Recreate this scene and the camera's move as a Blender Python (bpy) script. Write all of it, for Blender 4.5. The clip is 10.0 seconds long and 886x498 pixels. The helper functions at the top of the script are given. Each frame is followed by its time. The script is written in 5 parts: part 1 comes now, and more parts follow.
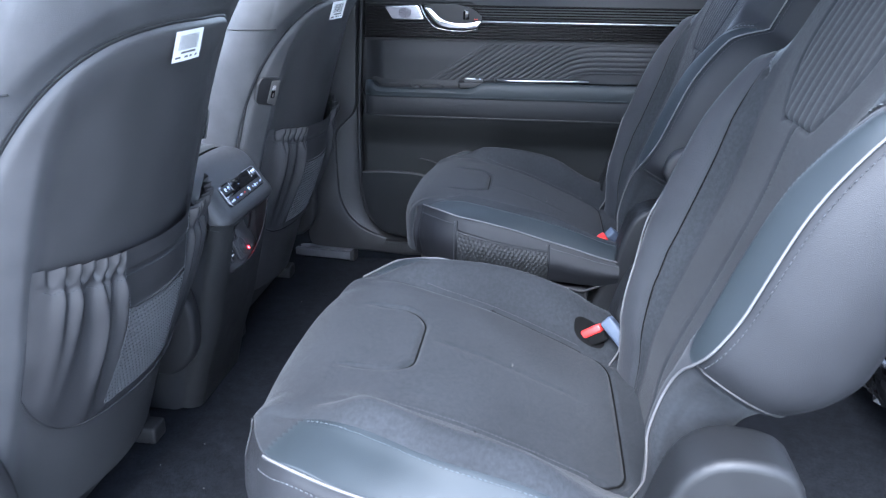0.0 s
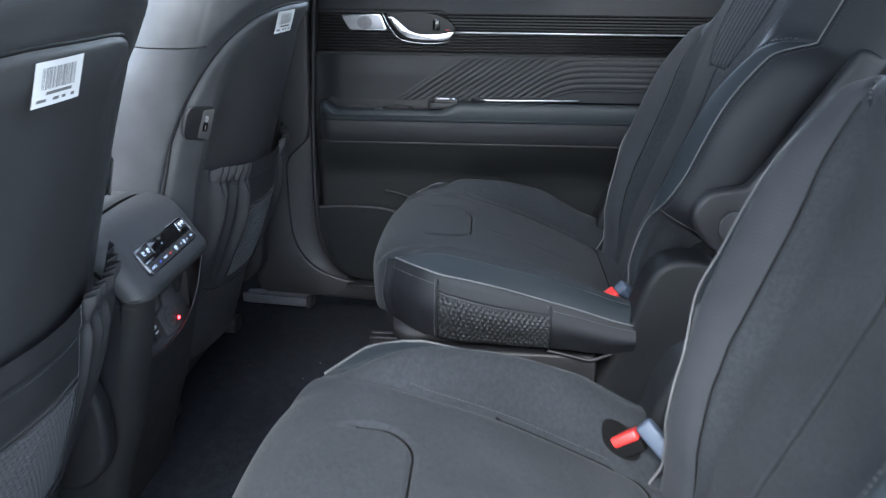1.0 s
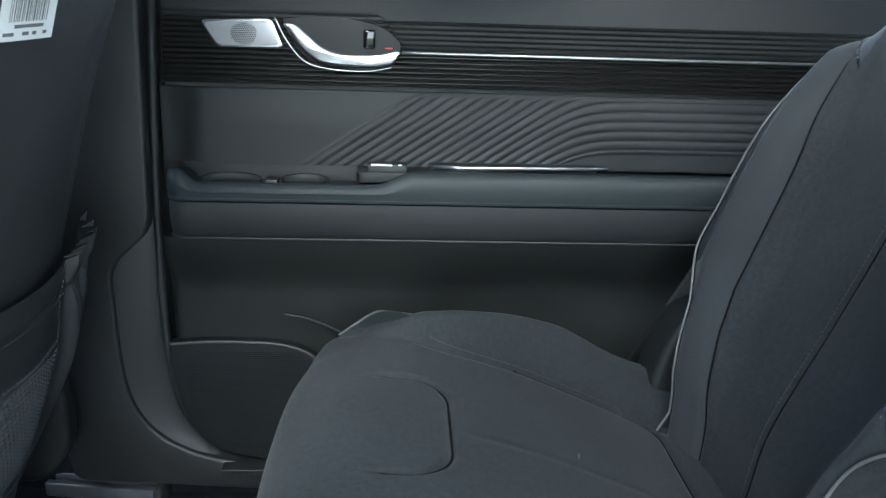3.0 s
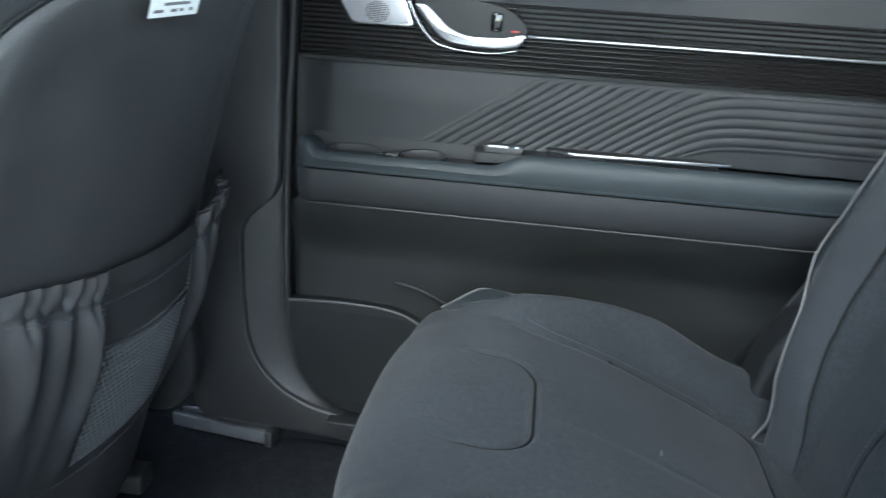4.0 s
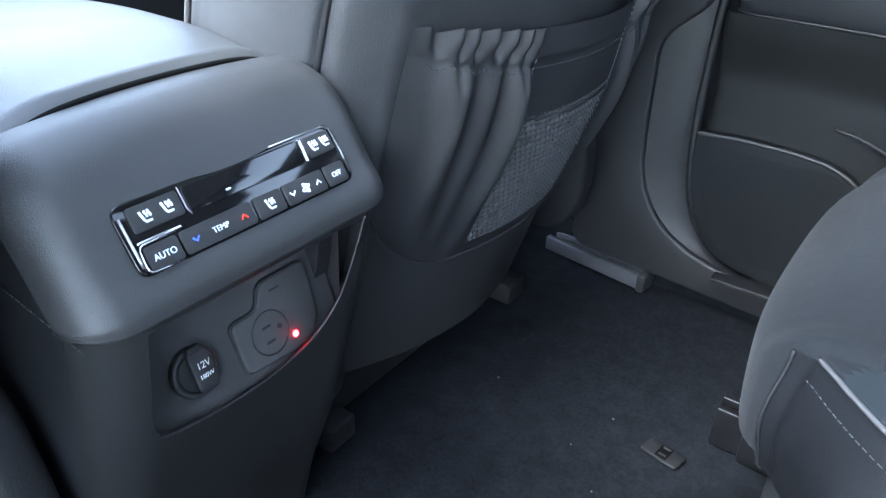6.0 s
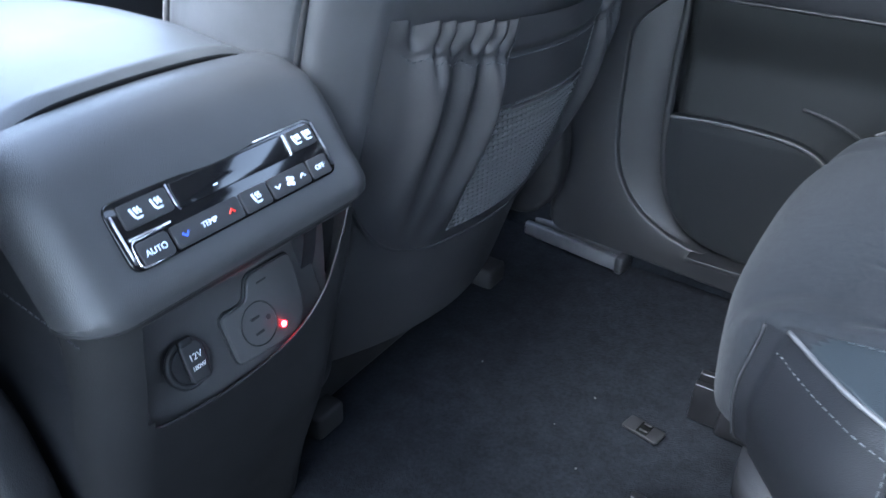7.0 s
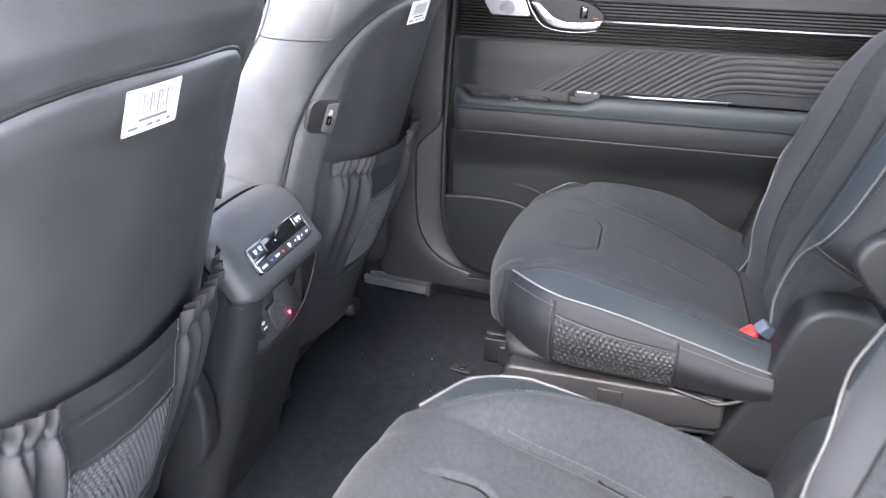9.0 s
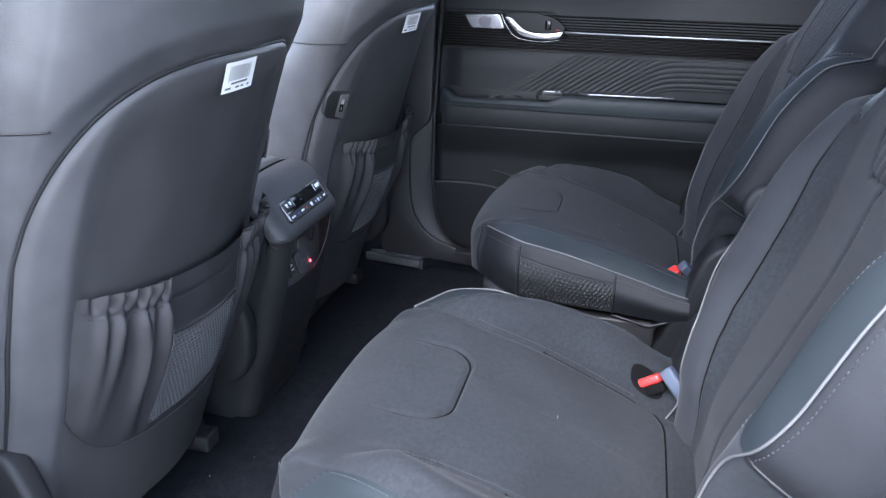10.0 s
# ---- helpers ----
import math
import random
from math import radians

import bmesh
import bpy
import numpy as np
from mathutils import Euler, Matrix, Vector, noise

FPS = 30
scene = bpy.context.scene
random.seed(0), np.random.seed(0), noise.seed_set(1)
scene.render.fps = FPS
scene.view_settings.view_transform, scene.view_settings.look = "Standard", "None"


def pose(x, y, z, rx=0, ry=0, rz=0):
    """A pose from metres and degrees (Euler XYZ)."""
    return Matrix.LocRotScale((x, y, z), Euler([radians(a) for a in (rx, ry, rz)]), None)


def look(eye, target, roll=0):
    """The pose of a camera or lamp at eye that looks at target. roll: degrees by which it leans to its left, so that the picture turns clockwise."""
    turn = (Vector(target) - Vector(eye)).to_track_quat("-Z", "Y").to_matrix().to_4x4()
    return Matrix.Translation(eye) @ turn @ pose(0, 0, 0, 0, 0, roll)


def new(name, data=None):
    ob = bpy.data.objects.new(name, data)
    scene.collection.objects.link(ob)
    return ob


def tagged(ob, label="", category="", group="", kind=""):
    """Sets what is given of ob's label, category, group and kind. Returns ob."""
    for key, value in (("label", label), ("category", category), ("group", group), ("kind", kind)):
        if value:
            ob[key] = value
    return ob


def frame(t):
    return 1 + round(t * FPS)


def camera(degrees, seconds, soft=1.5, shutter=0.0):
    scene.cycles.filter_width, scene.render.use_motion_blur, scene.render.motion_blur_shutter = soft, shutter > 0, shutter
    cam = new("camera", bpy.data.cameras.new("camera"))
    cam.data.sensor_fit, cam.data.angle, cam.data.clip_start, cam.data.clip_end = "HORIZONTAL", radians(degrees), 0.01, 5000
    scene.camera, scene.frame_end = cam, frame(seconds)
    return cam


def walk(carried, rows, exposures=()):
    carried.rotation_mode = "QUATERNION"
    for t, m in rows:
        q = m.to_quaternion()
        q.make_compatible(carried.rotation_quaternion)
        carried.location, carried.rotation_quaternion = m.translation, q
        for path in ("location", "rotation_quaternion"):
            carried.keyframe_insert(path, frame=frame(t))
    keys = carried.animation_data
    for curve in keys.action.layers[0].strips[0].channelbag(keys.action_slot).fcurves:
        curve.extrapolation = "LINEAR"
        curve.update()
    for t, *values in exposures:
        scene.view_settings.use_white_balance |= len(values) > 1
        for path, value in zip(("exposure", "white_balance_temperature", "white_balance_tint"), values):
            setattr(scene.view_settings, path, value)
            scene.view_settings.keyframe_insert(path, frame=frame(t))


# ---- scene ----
cam = camera(59.5, 10.0, soft=1.2, shutter=0.3)
PATH = [
    (0, (0.116, -1.358, 0.825), (-0.108, 0.504, 0.131), 0.6),
    (0.5, (0.098, -1.243, 0.829), (-0.092, 0.624, 0.137), 0.5),
    (1, (0.047, -1.062, 0.818), (-0.067, 0.814, 0.135), 0.5),
    (1.5, (-0.027, -0.835, 0.814), (-0.045, 1.047, 0.138), 0.4),
    (2, (-0.027, -0.612, 0.794), (0.019, 1.276, 0.135), 0.5),
    (2.2, (-0.027, -0.531, 0.796), (0.043, 1.361, 0.149), 0.9),
    (3.3, (-0.034, -0.286, 0.738), (0.067, 1.616, 0.129), 1.8),
    (3.5, (-0.028, -0.289, 0.739), (0.016, 1.61, 0.116), 2.2),
    (4, (-0.002, -0.327, 0.764), (-0.234, 1.536, 0.076), 3.6),
    (4.5, (-0.025, -0.335, 0.776), (-0.627, 1.409, 0.003), 3.9),
    (5, (-0.063, -0.322, 0.733), (-0.906, 1.282, -0.111), 4.2),
    (5.5, (-0.082, -0.296, 0.672), (-1.015, 1.201, -0.271), 3.8),
    (5.7, (-0.088, -0.288, 0.651), (-1.047, 1.173, -0.322), 3.5),
    (6.8, (-0.078, -0.289, 0.635), (-1.053, 1.117, -0.4), 1.9),
    (7, (-0.08, -0.301, 0.649), (-1.001, 1.149, -0.376), 1.9),
    (7.5, (-0.06, -0.386, 0.739), (-0.808, 1.194, -0.233), 2.0),
    (8, (-0.018, -0.534, 0.81), (-0.607, 1.157, -0.079), 1.6),
    (8.5, (0.013, -0.737, 0.843), (-0.471, 1.022, 0.024), 1.5),
    (9, (0.06, -0.961, 0.866), (-0.393, 0.824, 0.086), 1.5),
    (9.5, (0.145, -1.154, 0.875), (-0.319, 0.642, 0.129), 1.1),
    (10, (0.155, -1.288, 0.875), (-0.289, 0.522, 0.149), 1.2),
]
EXPOSURES = [(0, 3.46, 5330, 12), (1, 3.03, 5780, 7), (1.5, 3.13, 6060, 4), (2, 3.2, 6120, 4), (3.5, 3.51, 5720, -5), (4.5, 4.05, 5900, 4), (5, 4.13, 5850, 3), (5.5, 4.02, 5670, 4), (7, 4.02, 5350, 7), (7.5, 4.07, 5500, 8), (8, 3.72, 6080, 9), (8.5, 3.62, 6620, 14), (9, 4.38, 6420, 16), (9.5, 4.2, 5970, 18), (10, 3.1, 5630, 14)]
walk(cam, [(t, look(eye, target, roll)) for t, eye, target, roll in PATH], EXPOSURES)

# ---- light: overcast daylight through the open door and the windows ----
world = bpy.data.worlds.new("sky")
scene.world = world
world.use_nodes = True
wn, wl = world.node_tree.nodes, world.node_tree.links
sky = wn.new("ShaderNodeTexSky")
sky.sky_type, sky.sun_disc = "NISHITA", False
sky.sun_elevation, sky.sun_rotation = radians(48), radians(189)
haze = wn.new("ShaderNodeHueSaturation")
haze.inputs["Saturation"].default_value = 0.5
wl.new(sky.outputs["Color"], haze.inputs["Color"])
wl.new(haze.outputs["Color"], wn["Background"].inputs["Color"])
wn["Background"].inputs["Strength"].default_value = 0.15
sun = new("sun", bpy.data.lights.new("sun", "SUN"))
sun.data.energy, sun.data.angle, sun.data.color = 1.6, radians(42), (1.0, 0.95, 0.88)
sun.matrix_world = look((-0.4, -2.6, 2.9), (0, 0, 0))


# ---- materials ----
def material(name, colour, rough=0.5, metal=0.0, grain=0.0, grain_size=900.0, mottle=0.12, specular=0.5, kind="noise", sheen=0.0, wear=25.0, fleck=0.0):
    """A surface with fine relief (grain) and soft mottling of colour and gloss, in object space."""
    m = bpy.data.materials.new(name)
    m.use_nodes = True
    n, l = m.node_tree.nodes, m.node_tree.links
    p = n["Principled BSDF"]
    p.inputs["Metallic"].default_value = metal
    p.inputs["Specular IOR Level"].default_value = specular
    p.inputs["Sheen Weight"].default_value = sheen
    p.inputs["Sheen Roughness"].default_value = 0.4
    co = n.new("ShaderNodeTexCoord")
    big = n.new("ShaderNodeTexNoise")
    big.inputs["Scale"].default_value, big.inputs["Detail"].default_value = wear, 6
    l.new(co.outputs["Object"], big.inputs["Vector"])
    ramp = n.new("ShaderNodeMapRange")
    ramp.inputs["From Min"].default_value, ramp.inputs["From Max"].default_value = 0.3, 0.7
    ramp.inputs["To Min"].default_value, ramp.inputs["To Max"].default_value = 1 - mottle, 1 + mottle
    l.new(big.outputs["Fac"], ramp.inputs["Value"])
    mul = n.new("ShaderNodeVectorMath")
    mul.operation = "SCALE"
    mul.inputs[0].default_value = colour
    l.new(ramp.outputs["Result"], mul.inputs["Scale"])
    l.new(mul.outputs["Vector"], p.inputs["Base Color"])
    rr = n.new("ShaderNodeMapRange")
    rr.inputs["From Min"].default_value, rr.inputs["From Max"].default_value = 0.3, 0.7
    rr.inputs["To Min"].default_value, rr.inputs["To Max"].default_value = rough * 0.92, min(1, rough * 1.08)
    l.new(big.outputs["Fac"], rr.inputs["Value"])
    l.new(rr.outputs["Result"], p.inputs["Roughness"])
    if fleck:
        mid = n.new("ShaderNodeTexNoise")
        mid.inputs["Scale"].default_value, mid.inputs["Detail"].default_value, mid.inputs["Roughness"].default_value = 190, 5, 0.65
        l.new(co.outputs["Object"], mid.inputs["Vector"])
        fl = n.new("ShaderNodeMapRange")
        fl.inputs["From Min"].default_value, fl.inputs["From Max"].default_value = 0.35, 0.65
        fl.inputs["To Min"].default_value, fl.inputs["To Max"].default_value = 1 - fleck, 1 + fleck
        l.new(mid.outputs["Fac"], fl.inputs["Value"])
        vary = n.new("ShaderNodeVectorMath")
        vary.operation = "SCALE"
        l.new(mul.outputs["Vector"], vary.inputs[0])
        l.new(fl.outputs["Result"], vary.inputs["Scale"])
        l.new(vary.outputs["Vector"], p.inputs["Base Color"])
        mul = vary
    if grain:
        if kind == "leather":
            fine = n.new("ShaderNodeTexVoronoi")
            fine.feature = "DISTANCE_TO_EDGE"
            out = fine.outputs["Distance"]
        elif kind == "dots":
            fine = n.new("ShaderNodeTexVoronoi")
            fine.inputs["Randomness"].default_value = 0.12
            hole = n.new("ShaderNodeMapRange")
            hole.inputs["From Min"].default_value, hole.inputs["From Max"].default_value = 0.22, 0.34
            hole.inputs["To Min"].default_value = 0.55
            l.new(fine.outputs["Distance"], hole.inputs["Value"])
            dim = n.new("ShaderNodeVectorMath")
            dim.operation = "SCALE"
            l.new(mul.outputs["Vector"], dim.inputs[0])
            l.new(hole.outputs["Result"], dim.inputs["Scale"])
            l.new(dim.outputs["Vector"], p.inputs["Base Color"])
            out = hole.outputs["Result"]
        elif kind == "weave":
            fine = n.new("ShaderNodeTexWave")
            fine.wave_type, fine.bands_direction = "BANDS", "DIAGONAL"
            fine.inputs["Distortion"].default_value = 1.5
            out = fine.outputs["Fac"]
        else:
            fine = n.new("ShaderNodeTexNoise")
            fine.inputs["Detail"].default_value = 3
            out = fine.outputs["Fac"]
        fine.inputs["Scale"].default_value = grain_size
        l.new(co.outputs["Object"], fine.inputs["Vector"])
        b = n.new("ShaderNodeBump")
        b.inputs["Strength"].default_value, b.inputs["Distance"].default_value = grain, 0.001
        l.new(out, b.inputs["Height"])
        l.new(b.outputs["Normal"], p.inputs["Normal"])
    return m


def glow(name, colour, strength):
    m = bpy.data.materials.new(name)
    m.use_nodes = True
    p = m.node_tree.nodes["Principled BSDF"]
    p.inputs["Base Color"].default_value = (*colour, 1)
    p.inputs["Emission Color"].default_value = (*colour, 1)
    p.inputs["Emission Strength"].default_value = strength
    return m


LEATHER = material("black_leather", (0.060, 0.061, 0.064), 0.42, grain=0.3, grain_size=700, kind="leather", mottle=0.15)
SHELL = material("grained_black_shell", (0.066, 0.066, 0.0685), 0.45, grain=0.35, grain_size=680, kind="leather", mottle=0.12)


def arched_tone(m, dark):
    """Inside an arch in the object's own y and z the base colour is scaled by dark."""
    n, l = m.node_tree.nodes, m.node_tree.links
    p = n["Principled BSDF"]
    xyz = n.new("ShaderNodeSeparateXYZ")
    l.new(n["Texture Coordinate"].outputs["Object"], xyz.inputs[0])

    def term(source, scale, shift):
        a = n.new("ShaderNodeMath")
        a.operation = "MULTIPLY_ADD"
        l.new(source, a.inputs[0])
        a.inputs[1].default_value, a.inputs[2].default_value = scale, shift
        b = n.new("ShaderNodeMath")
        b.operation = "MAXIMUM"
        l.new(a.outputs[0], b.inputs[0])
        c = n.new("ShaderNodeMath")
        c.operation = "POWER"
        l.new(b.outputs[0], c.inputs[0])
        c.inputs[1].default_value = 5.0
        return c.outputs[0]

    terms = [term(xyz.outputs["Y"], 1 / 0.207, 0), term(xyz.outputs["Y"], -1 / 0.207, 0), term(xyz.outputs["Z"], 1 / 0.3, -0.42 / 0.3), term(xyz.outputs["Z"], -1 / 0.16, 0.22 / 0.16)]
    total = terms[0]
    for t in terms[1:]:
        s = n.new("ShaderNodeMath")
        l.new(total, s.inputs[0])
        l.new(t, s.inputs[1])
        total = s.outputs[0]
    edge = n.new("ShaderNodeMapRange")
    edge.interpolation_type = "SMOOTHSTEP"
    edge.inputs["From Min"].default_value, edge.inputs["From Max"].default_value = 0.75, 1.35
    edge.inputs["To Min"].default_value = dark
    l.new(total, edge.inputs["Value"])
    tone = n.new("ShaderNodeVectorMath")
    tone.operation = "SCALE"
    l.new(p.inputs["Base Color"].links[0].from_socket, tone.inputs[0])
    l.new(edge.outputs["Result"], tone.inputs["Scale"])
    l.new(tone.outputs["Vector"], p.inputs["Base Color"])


LEATHER_SOFT = material("soft_black_leather", (0.0165, 0.0172, 0.0192), 0.58, grain=0.2, grain_size=800, kind="leather", mottle=0.08, specular=0.36)
SIDE_LEATHER = material("seat_side_leather", (0.0120, 0.0127, 0.0146), 0.52, specular=0.34, grain=0.28, grain_size=700, kind="leather", mottle=0.10)
TEAL = material("blue_black_leather", (0.019, 0.024, 0.027), 0.52, specular=0.33, grain=0.2, grain_size=700, kind="leather", mottle=0.06)
SUEDE = material("grey_suede", (0.0210, 0.0228, 0.0254), 0.9, grain=0.5, grain_size=1300, sheen=0.06, mottle=0.20, wear=9, specular=0.15, fleck=0.18)
KNIT = material("grey_knit", (0.0275, 0.0290, 0.0325), 0.85, grain=0.25, grain_size=520, kind="dots", sheen=0.10, specular=0.18)
POCKET = material("pocket_leatherette", (0.026, 0.026, 0.0278), 0.46, grain=0.3, grain_size=750, kind="leather", mottle=0.15)
SHIELD = material("satin_black_plastic", (0.0105, 0.011, 0.0118), 0.48, grain=0.25, grain_size=1000, mottle=0.1, specular=0.32)
HARD = material("matte_black_shell", (0.011, 0.0118, 0.0118), 0.62, grain=0.3, grain_size=900, mottle=0.12, specular=0.28)
MESH = material("speaker_mesh", (0.0105, 0.0115, 0.0125), 0.66, grain=0.6, grain_size=500, kind="dots", mottle=0.12, specular=0.25)
PLASTIC = material("black_plastic", (0.026, 0.026, 0.027), 0.5, grain=0.3, grain_size=1100, mottle=0.08)
GREY_PLASTIC = material("charcoal_plastic", (0.0195, 0.0192, 0.0202), 0.46, grain=0.3, grain_size=1100, mottle=0.08)
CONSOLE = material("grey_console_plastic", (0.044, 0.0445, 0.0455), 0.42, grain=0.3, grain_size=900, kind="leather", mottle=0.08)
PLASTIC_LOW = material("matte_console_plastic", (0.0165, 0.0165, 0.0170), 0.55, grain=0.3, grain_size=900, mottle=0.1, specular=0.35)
OUTLET_GREY = material("grey_outlet_plastic", (0.060, 0.059, 0.059), 0.55, grain=0.3, grain_size=1100, mottle=0.08)
LID = material("lid_leather", (0.055, 0.057, 0.058), 0.36, grain=0.25, grain_size=700, kind="leather", mottle=0.06, specular=0.6)
VOID = material("black_void", (0.004, 0.004, 0.004), 0.9, mottle=0.0, specular=0.1)
DARK = material("dark_plastic", (0.012, 0.012, 0.013), 0.6, grain=0.2, mottle=0.1)
GLOSS = material("gloss_black", (0.006, 0.006, 0.007), 0.08, mottle=0.0)
CARPET = material("black_carpet", (0.0125, 0.0138, 0.0168), 0.95, grain=1.0, grain_size=420, mottle=0.3, specular=0.1, wear=40, fleck=0.25)
PIPING = material("silver_grey_piping", (0.105, 0.103, 0.104), 0.55, mottle=0.08)
DARK_THREAD = material("dark_thread", (0.036, 0.038, 0.042), 0.75, mottle=0.1)
MID_THREAD = material("slate_thread", (0.052, 0.062, 0.069), 0.7, mottle=0.1)
THREAD = material("grey_thread", (0.075, 0.079, 0.084), 0.7, mottle=0.1)
CHROME = material("satin_chrome", (0.72, 0.72, 0.74), 0.22, metal=1.0, mottle=0.03)
SATIN = material("brushed_silver", (0.45, 0.45, 0.47), 0.34, metal=1.0, mottle=0.04)
GRILLE = material("silver_grille", (0.42, 0.42, 0.45), 0.4, metal=0.6, mottle=0.04)
PAPER = material("white_paper", (0.78, 0.78, 0.77), 0.7, mottle=0.03)
CRUMB = material("grey_crumb", (0.09, 0.09, 0.086), 0.8, mottle=0.1)
INK = material("faded_ink", (0.16, 0.16, 0.16), 0.8, mottle=0.0)
YELLOW = material("yellow_card", (0.75, 0.5, 0.03), 0.6, mottle=0.04)
RED = material("red_plastic", (0.55, 0.03, 0.025), 0.35, mottle=0.06)
BELT = material("slate_blue_belt", (0.058, 0.074, 0.105), 0.6, grain=0.5, grain_size=900, mottle=0.1)
HEADLINER = material("grey_headliner", (0.42, 0.42, 0.42), 0.95, grain=0.4, mottle=0.05)
ASPHALT = material("asphalt", (0.16, 0.16, 0.155), 0.9, grain=0.8, grain_size=150, mottle=0.2, wear=3)
RAIL = material("worn_rail", (0.16, 0.16, 0.17), 0.32, metal=0.6, mottle=0.2)
STEEL = material("track_steel", (0.045, 0.045, 0.049), 0.38, metal=0.8, mottle=0.15)
WHITE_LIT = glow("white_backlight", (0.70, 0.80, 1.0), 0.033)
RED_LIT = glow("red_backlight", (1.0, 0.05, 0.03), 0.06)
BLUE_LIT = glow("blue_backlight", (0.08, 0.15, 1.0), 0.07)
LED = glow("red_led", (1.0, 0.004, 0.006), 14.0)

arched_tone(SHELL, 0.56)


# ---- mesh tools ----
def empty(name, at=(0, 0, 0)):
    ob = new(name)
    ob.location = at
    ob.empty_display_size = 0.05
    return ob


def part(name, bm, mat, parent=None, label="", smooth=True):
    me = bpy.data.meshes.new(name)
    bm.to_mesh(me)
    bm.free()
    if smooth:
        me.polygons.foreach_set("use_smooth", [True] * len(me.polygons))
    me.materials.append(mat)
    ob = new(name, me)
    ob.parent = parent
    if label:
        tagged(ob, label)
    return ob


def curve_through(pts, n):
    """n points on a smooth curve through pts (rows of any width), even in arc length."""
    p = np.array(pts, float)
    if len(p) == 2:
        return p[0] + (p[1] - p[0]) * np.linspace(0, 1, n)[:, None]
    q = np.vstack([2 * p[0] - p[1], p, 2 * p[-1] - p[-2]])
    out = []
    for i in range(1, len(q) - 2):
        t = np.linspace(0, 1, 24, endpoint=False)[:, None]
        a, b, c, d = q[i - 1], q[i], q[i + 1], q[i + 2]
        out.append(0.5 * (2 * b + (c - a) * t + (2 * a - 5 * b + 4 * c - d) * t**2 + (3 * b - a - 3 * c + d) * t**3))
    out = np.vstack([*out, p[-1:]])
    s = np.r_[0, np.cumsum(np.linalg.norm(np.diff(out, axis=0), axis=1))]
    u = np.linspace(0, s[-1], n)
    return np.stack([np.interp(u, s, out[:, k]) for k in range(out.shape[1])], 1)


def along(x, xs, ys):
    """Smooth interpolation of ys over xs at x (an array or a number)."""
    c = curve_through(np.stack([xs, ys], 1), 240)
    return np.interp(x, c[:, 0], c[:, 1])


def step(a, b, v):
    t = np.clip((v - a) / (b - a), 0, 1)
    return t * t * (3 - 2 * t)


def sheet(xyz, flip=False, keep=None):
    """A bmesh from an array of points (rows, columns, 3); keep: which cells."""
    r, c, _ = xyz.shape
    bm = bmesh.new()
    used = np.ones((r, c), bool)
    if keep is not None:
        used[:] = False
        for dr in (0, 1):
            for dc in (0, 1):
                used[dr : r - 1 + dr, dc : c - 1 + dc] |= keep
    vs = {}
    for i in range(r):
        for j in range(c):
            if used[i, j]:
                vs[i, j] = bm.verts.new(xyz[i, j])
    for i in range(r - 1):
        for j in range(c - 1):
            if keep is None or keep[i, j]:
                q = [vs[i, j], vs[i, j + 1], vs[i + 1, j + 1], vs[i + 1, j]]
                bm.faces.new(q[::-1] if flip else q)
    return bm


def tube(pts, r, sides=8, bm=None, flat=1.0, closed=False):
    """A round cord along pts."""
    bm = bm or bmesh.new()
    p = np.array(pts, float)
    t = np.gradient(p, axis=0)
    if closed:
        t = np.roll(p, -1, 0) - np.roll(p, 1, 0)
    t /= np.linalg.norm(t, axis=1)[:, None] + 1e-12
    ref = np.array((0, 0, 1.0)) if abs(t[:, 2]).mean() < 0.8 else np.array((0, 1.0, 0))
    a = np.cross(t, ref)
    a /= np.linalg.norm(a, axis=1)[:, None] + 1e-12
    b = np.cross(a, t)
    rings = []
    for k in range(len(p)):
        rings.append([bm.verts.new(p[k] + r * (math.cos(w) * a[k] + flat * math.sin(w) * b[k])) for w in np.linspace(0, 2 * math.pi, sides, endpoint=False)])
    n = len(rings)
    for k in range(n if closed else n - 1):
        for s in range(sides):
            bm.faces.new((rings[k][s], rings[k][(s + 1) % sides], rings[(k + 1) % n][(s + 1) % sides], rings[(k + 1) % n][s]))
    if not closed:
        bm.faces.new(rings[0][::-1])
        bm.faces.new(rings[-1])
    return bm


def stitches(pts, length=0.004, gap=0.0022, r=0.0006, bm=None):
    """A row of thread stitches along pts."""
    bm = bm or bmesh.new()
    p = np.array(pts, float)
    s = np.r_[0, np.cumsum(np.linalg.norm(np.diff(p, axis=0), axis=1))]
    at = lambda u: np.array([np.interp(u, s, p[:, k]) for k in range(3)])
    u = 0.0
    while u + length < s[-1]:
        tube([at(u), at(u + length / 2), at(u + length)], r, 4, bm)
        u += length + gap
    return bm


def block(bm, lo, hi, bevel=0.0, seg=3):
    """A box from lo to hi, its edges rounded."""
    r = bmesh.ops.create_cube(bm, size=1)
    lo, hi = Vector(lo), Vector(hi)
    for v in r["verts"]:
        v.co = Vector([(lo[k] + hi[k]) / 2 + v.co[k] * (hi[k] - lo[k]) for k in range(3)])
    if bevel:
        es = list({e for v in r["verts"] for e in v.link_edges})
        bmesh.ops.bevel(bm, geom=es, offset=bevel, segments=seg, profile=0.5, affect="EDGES")
    return bm


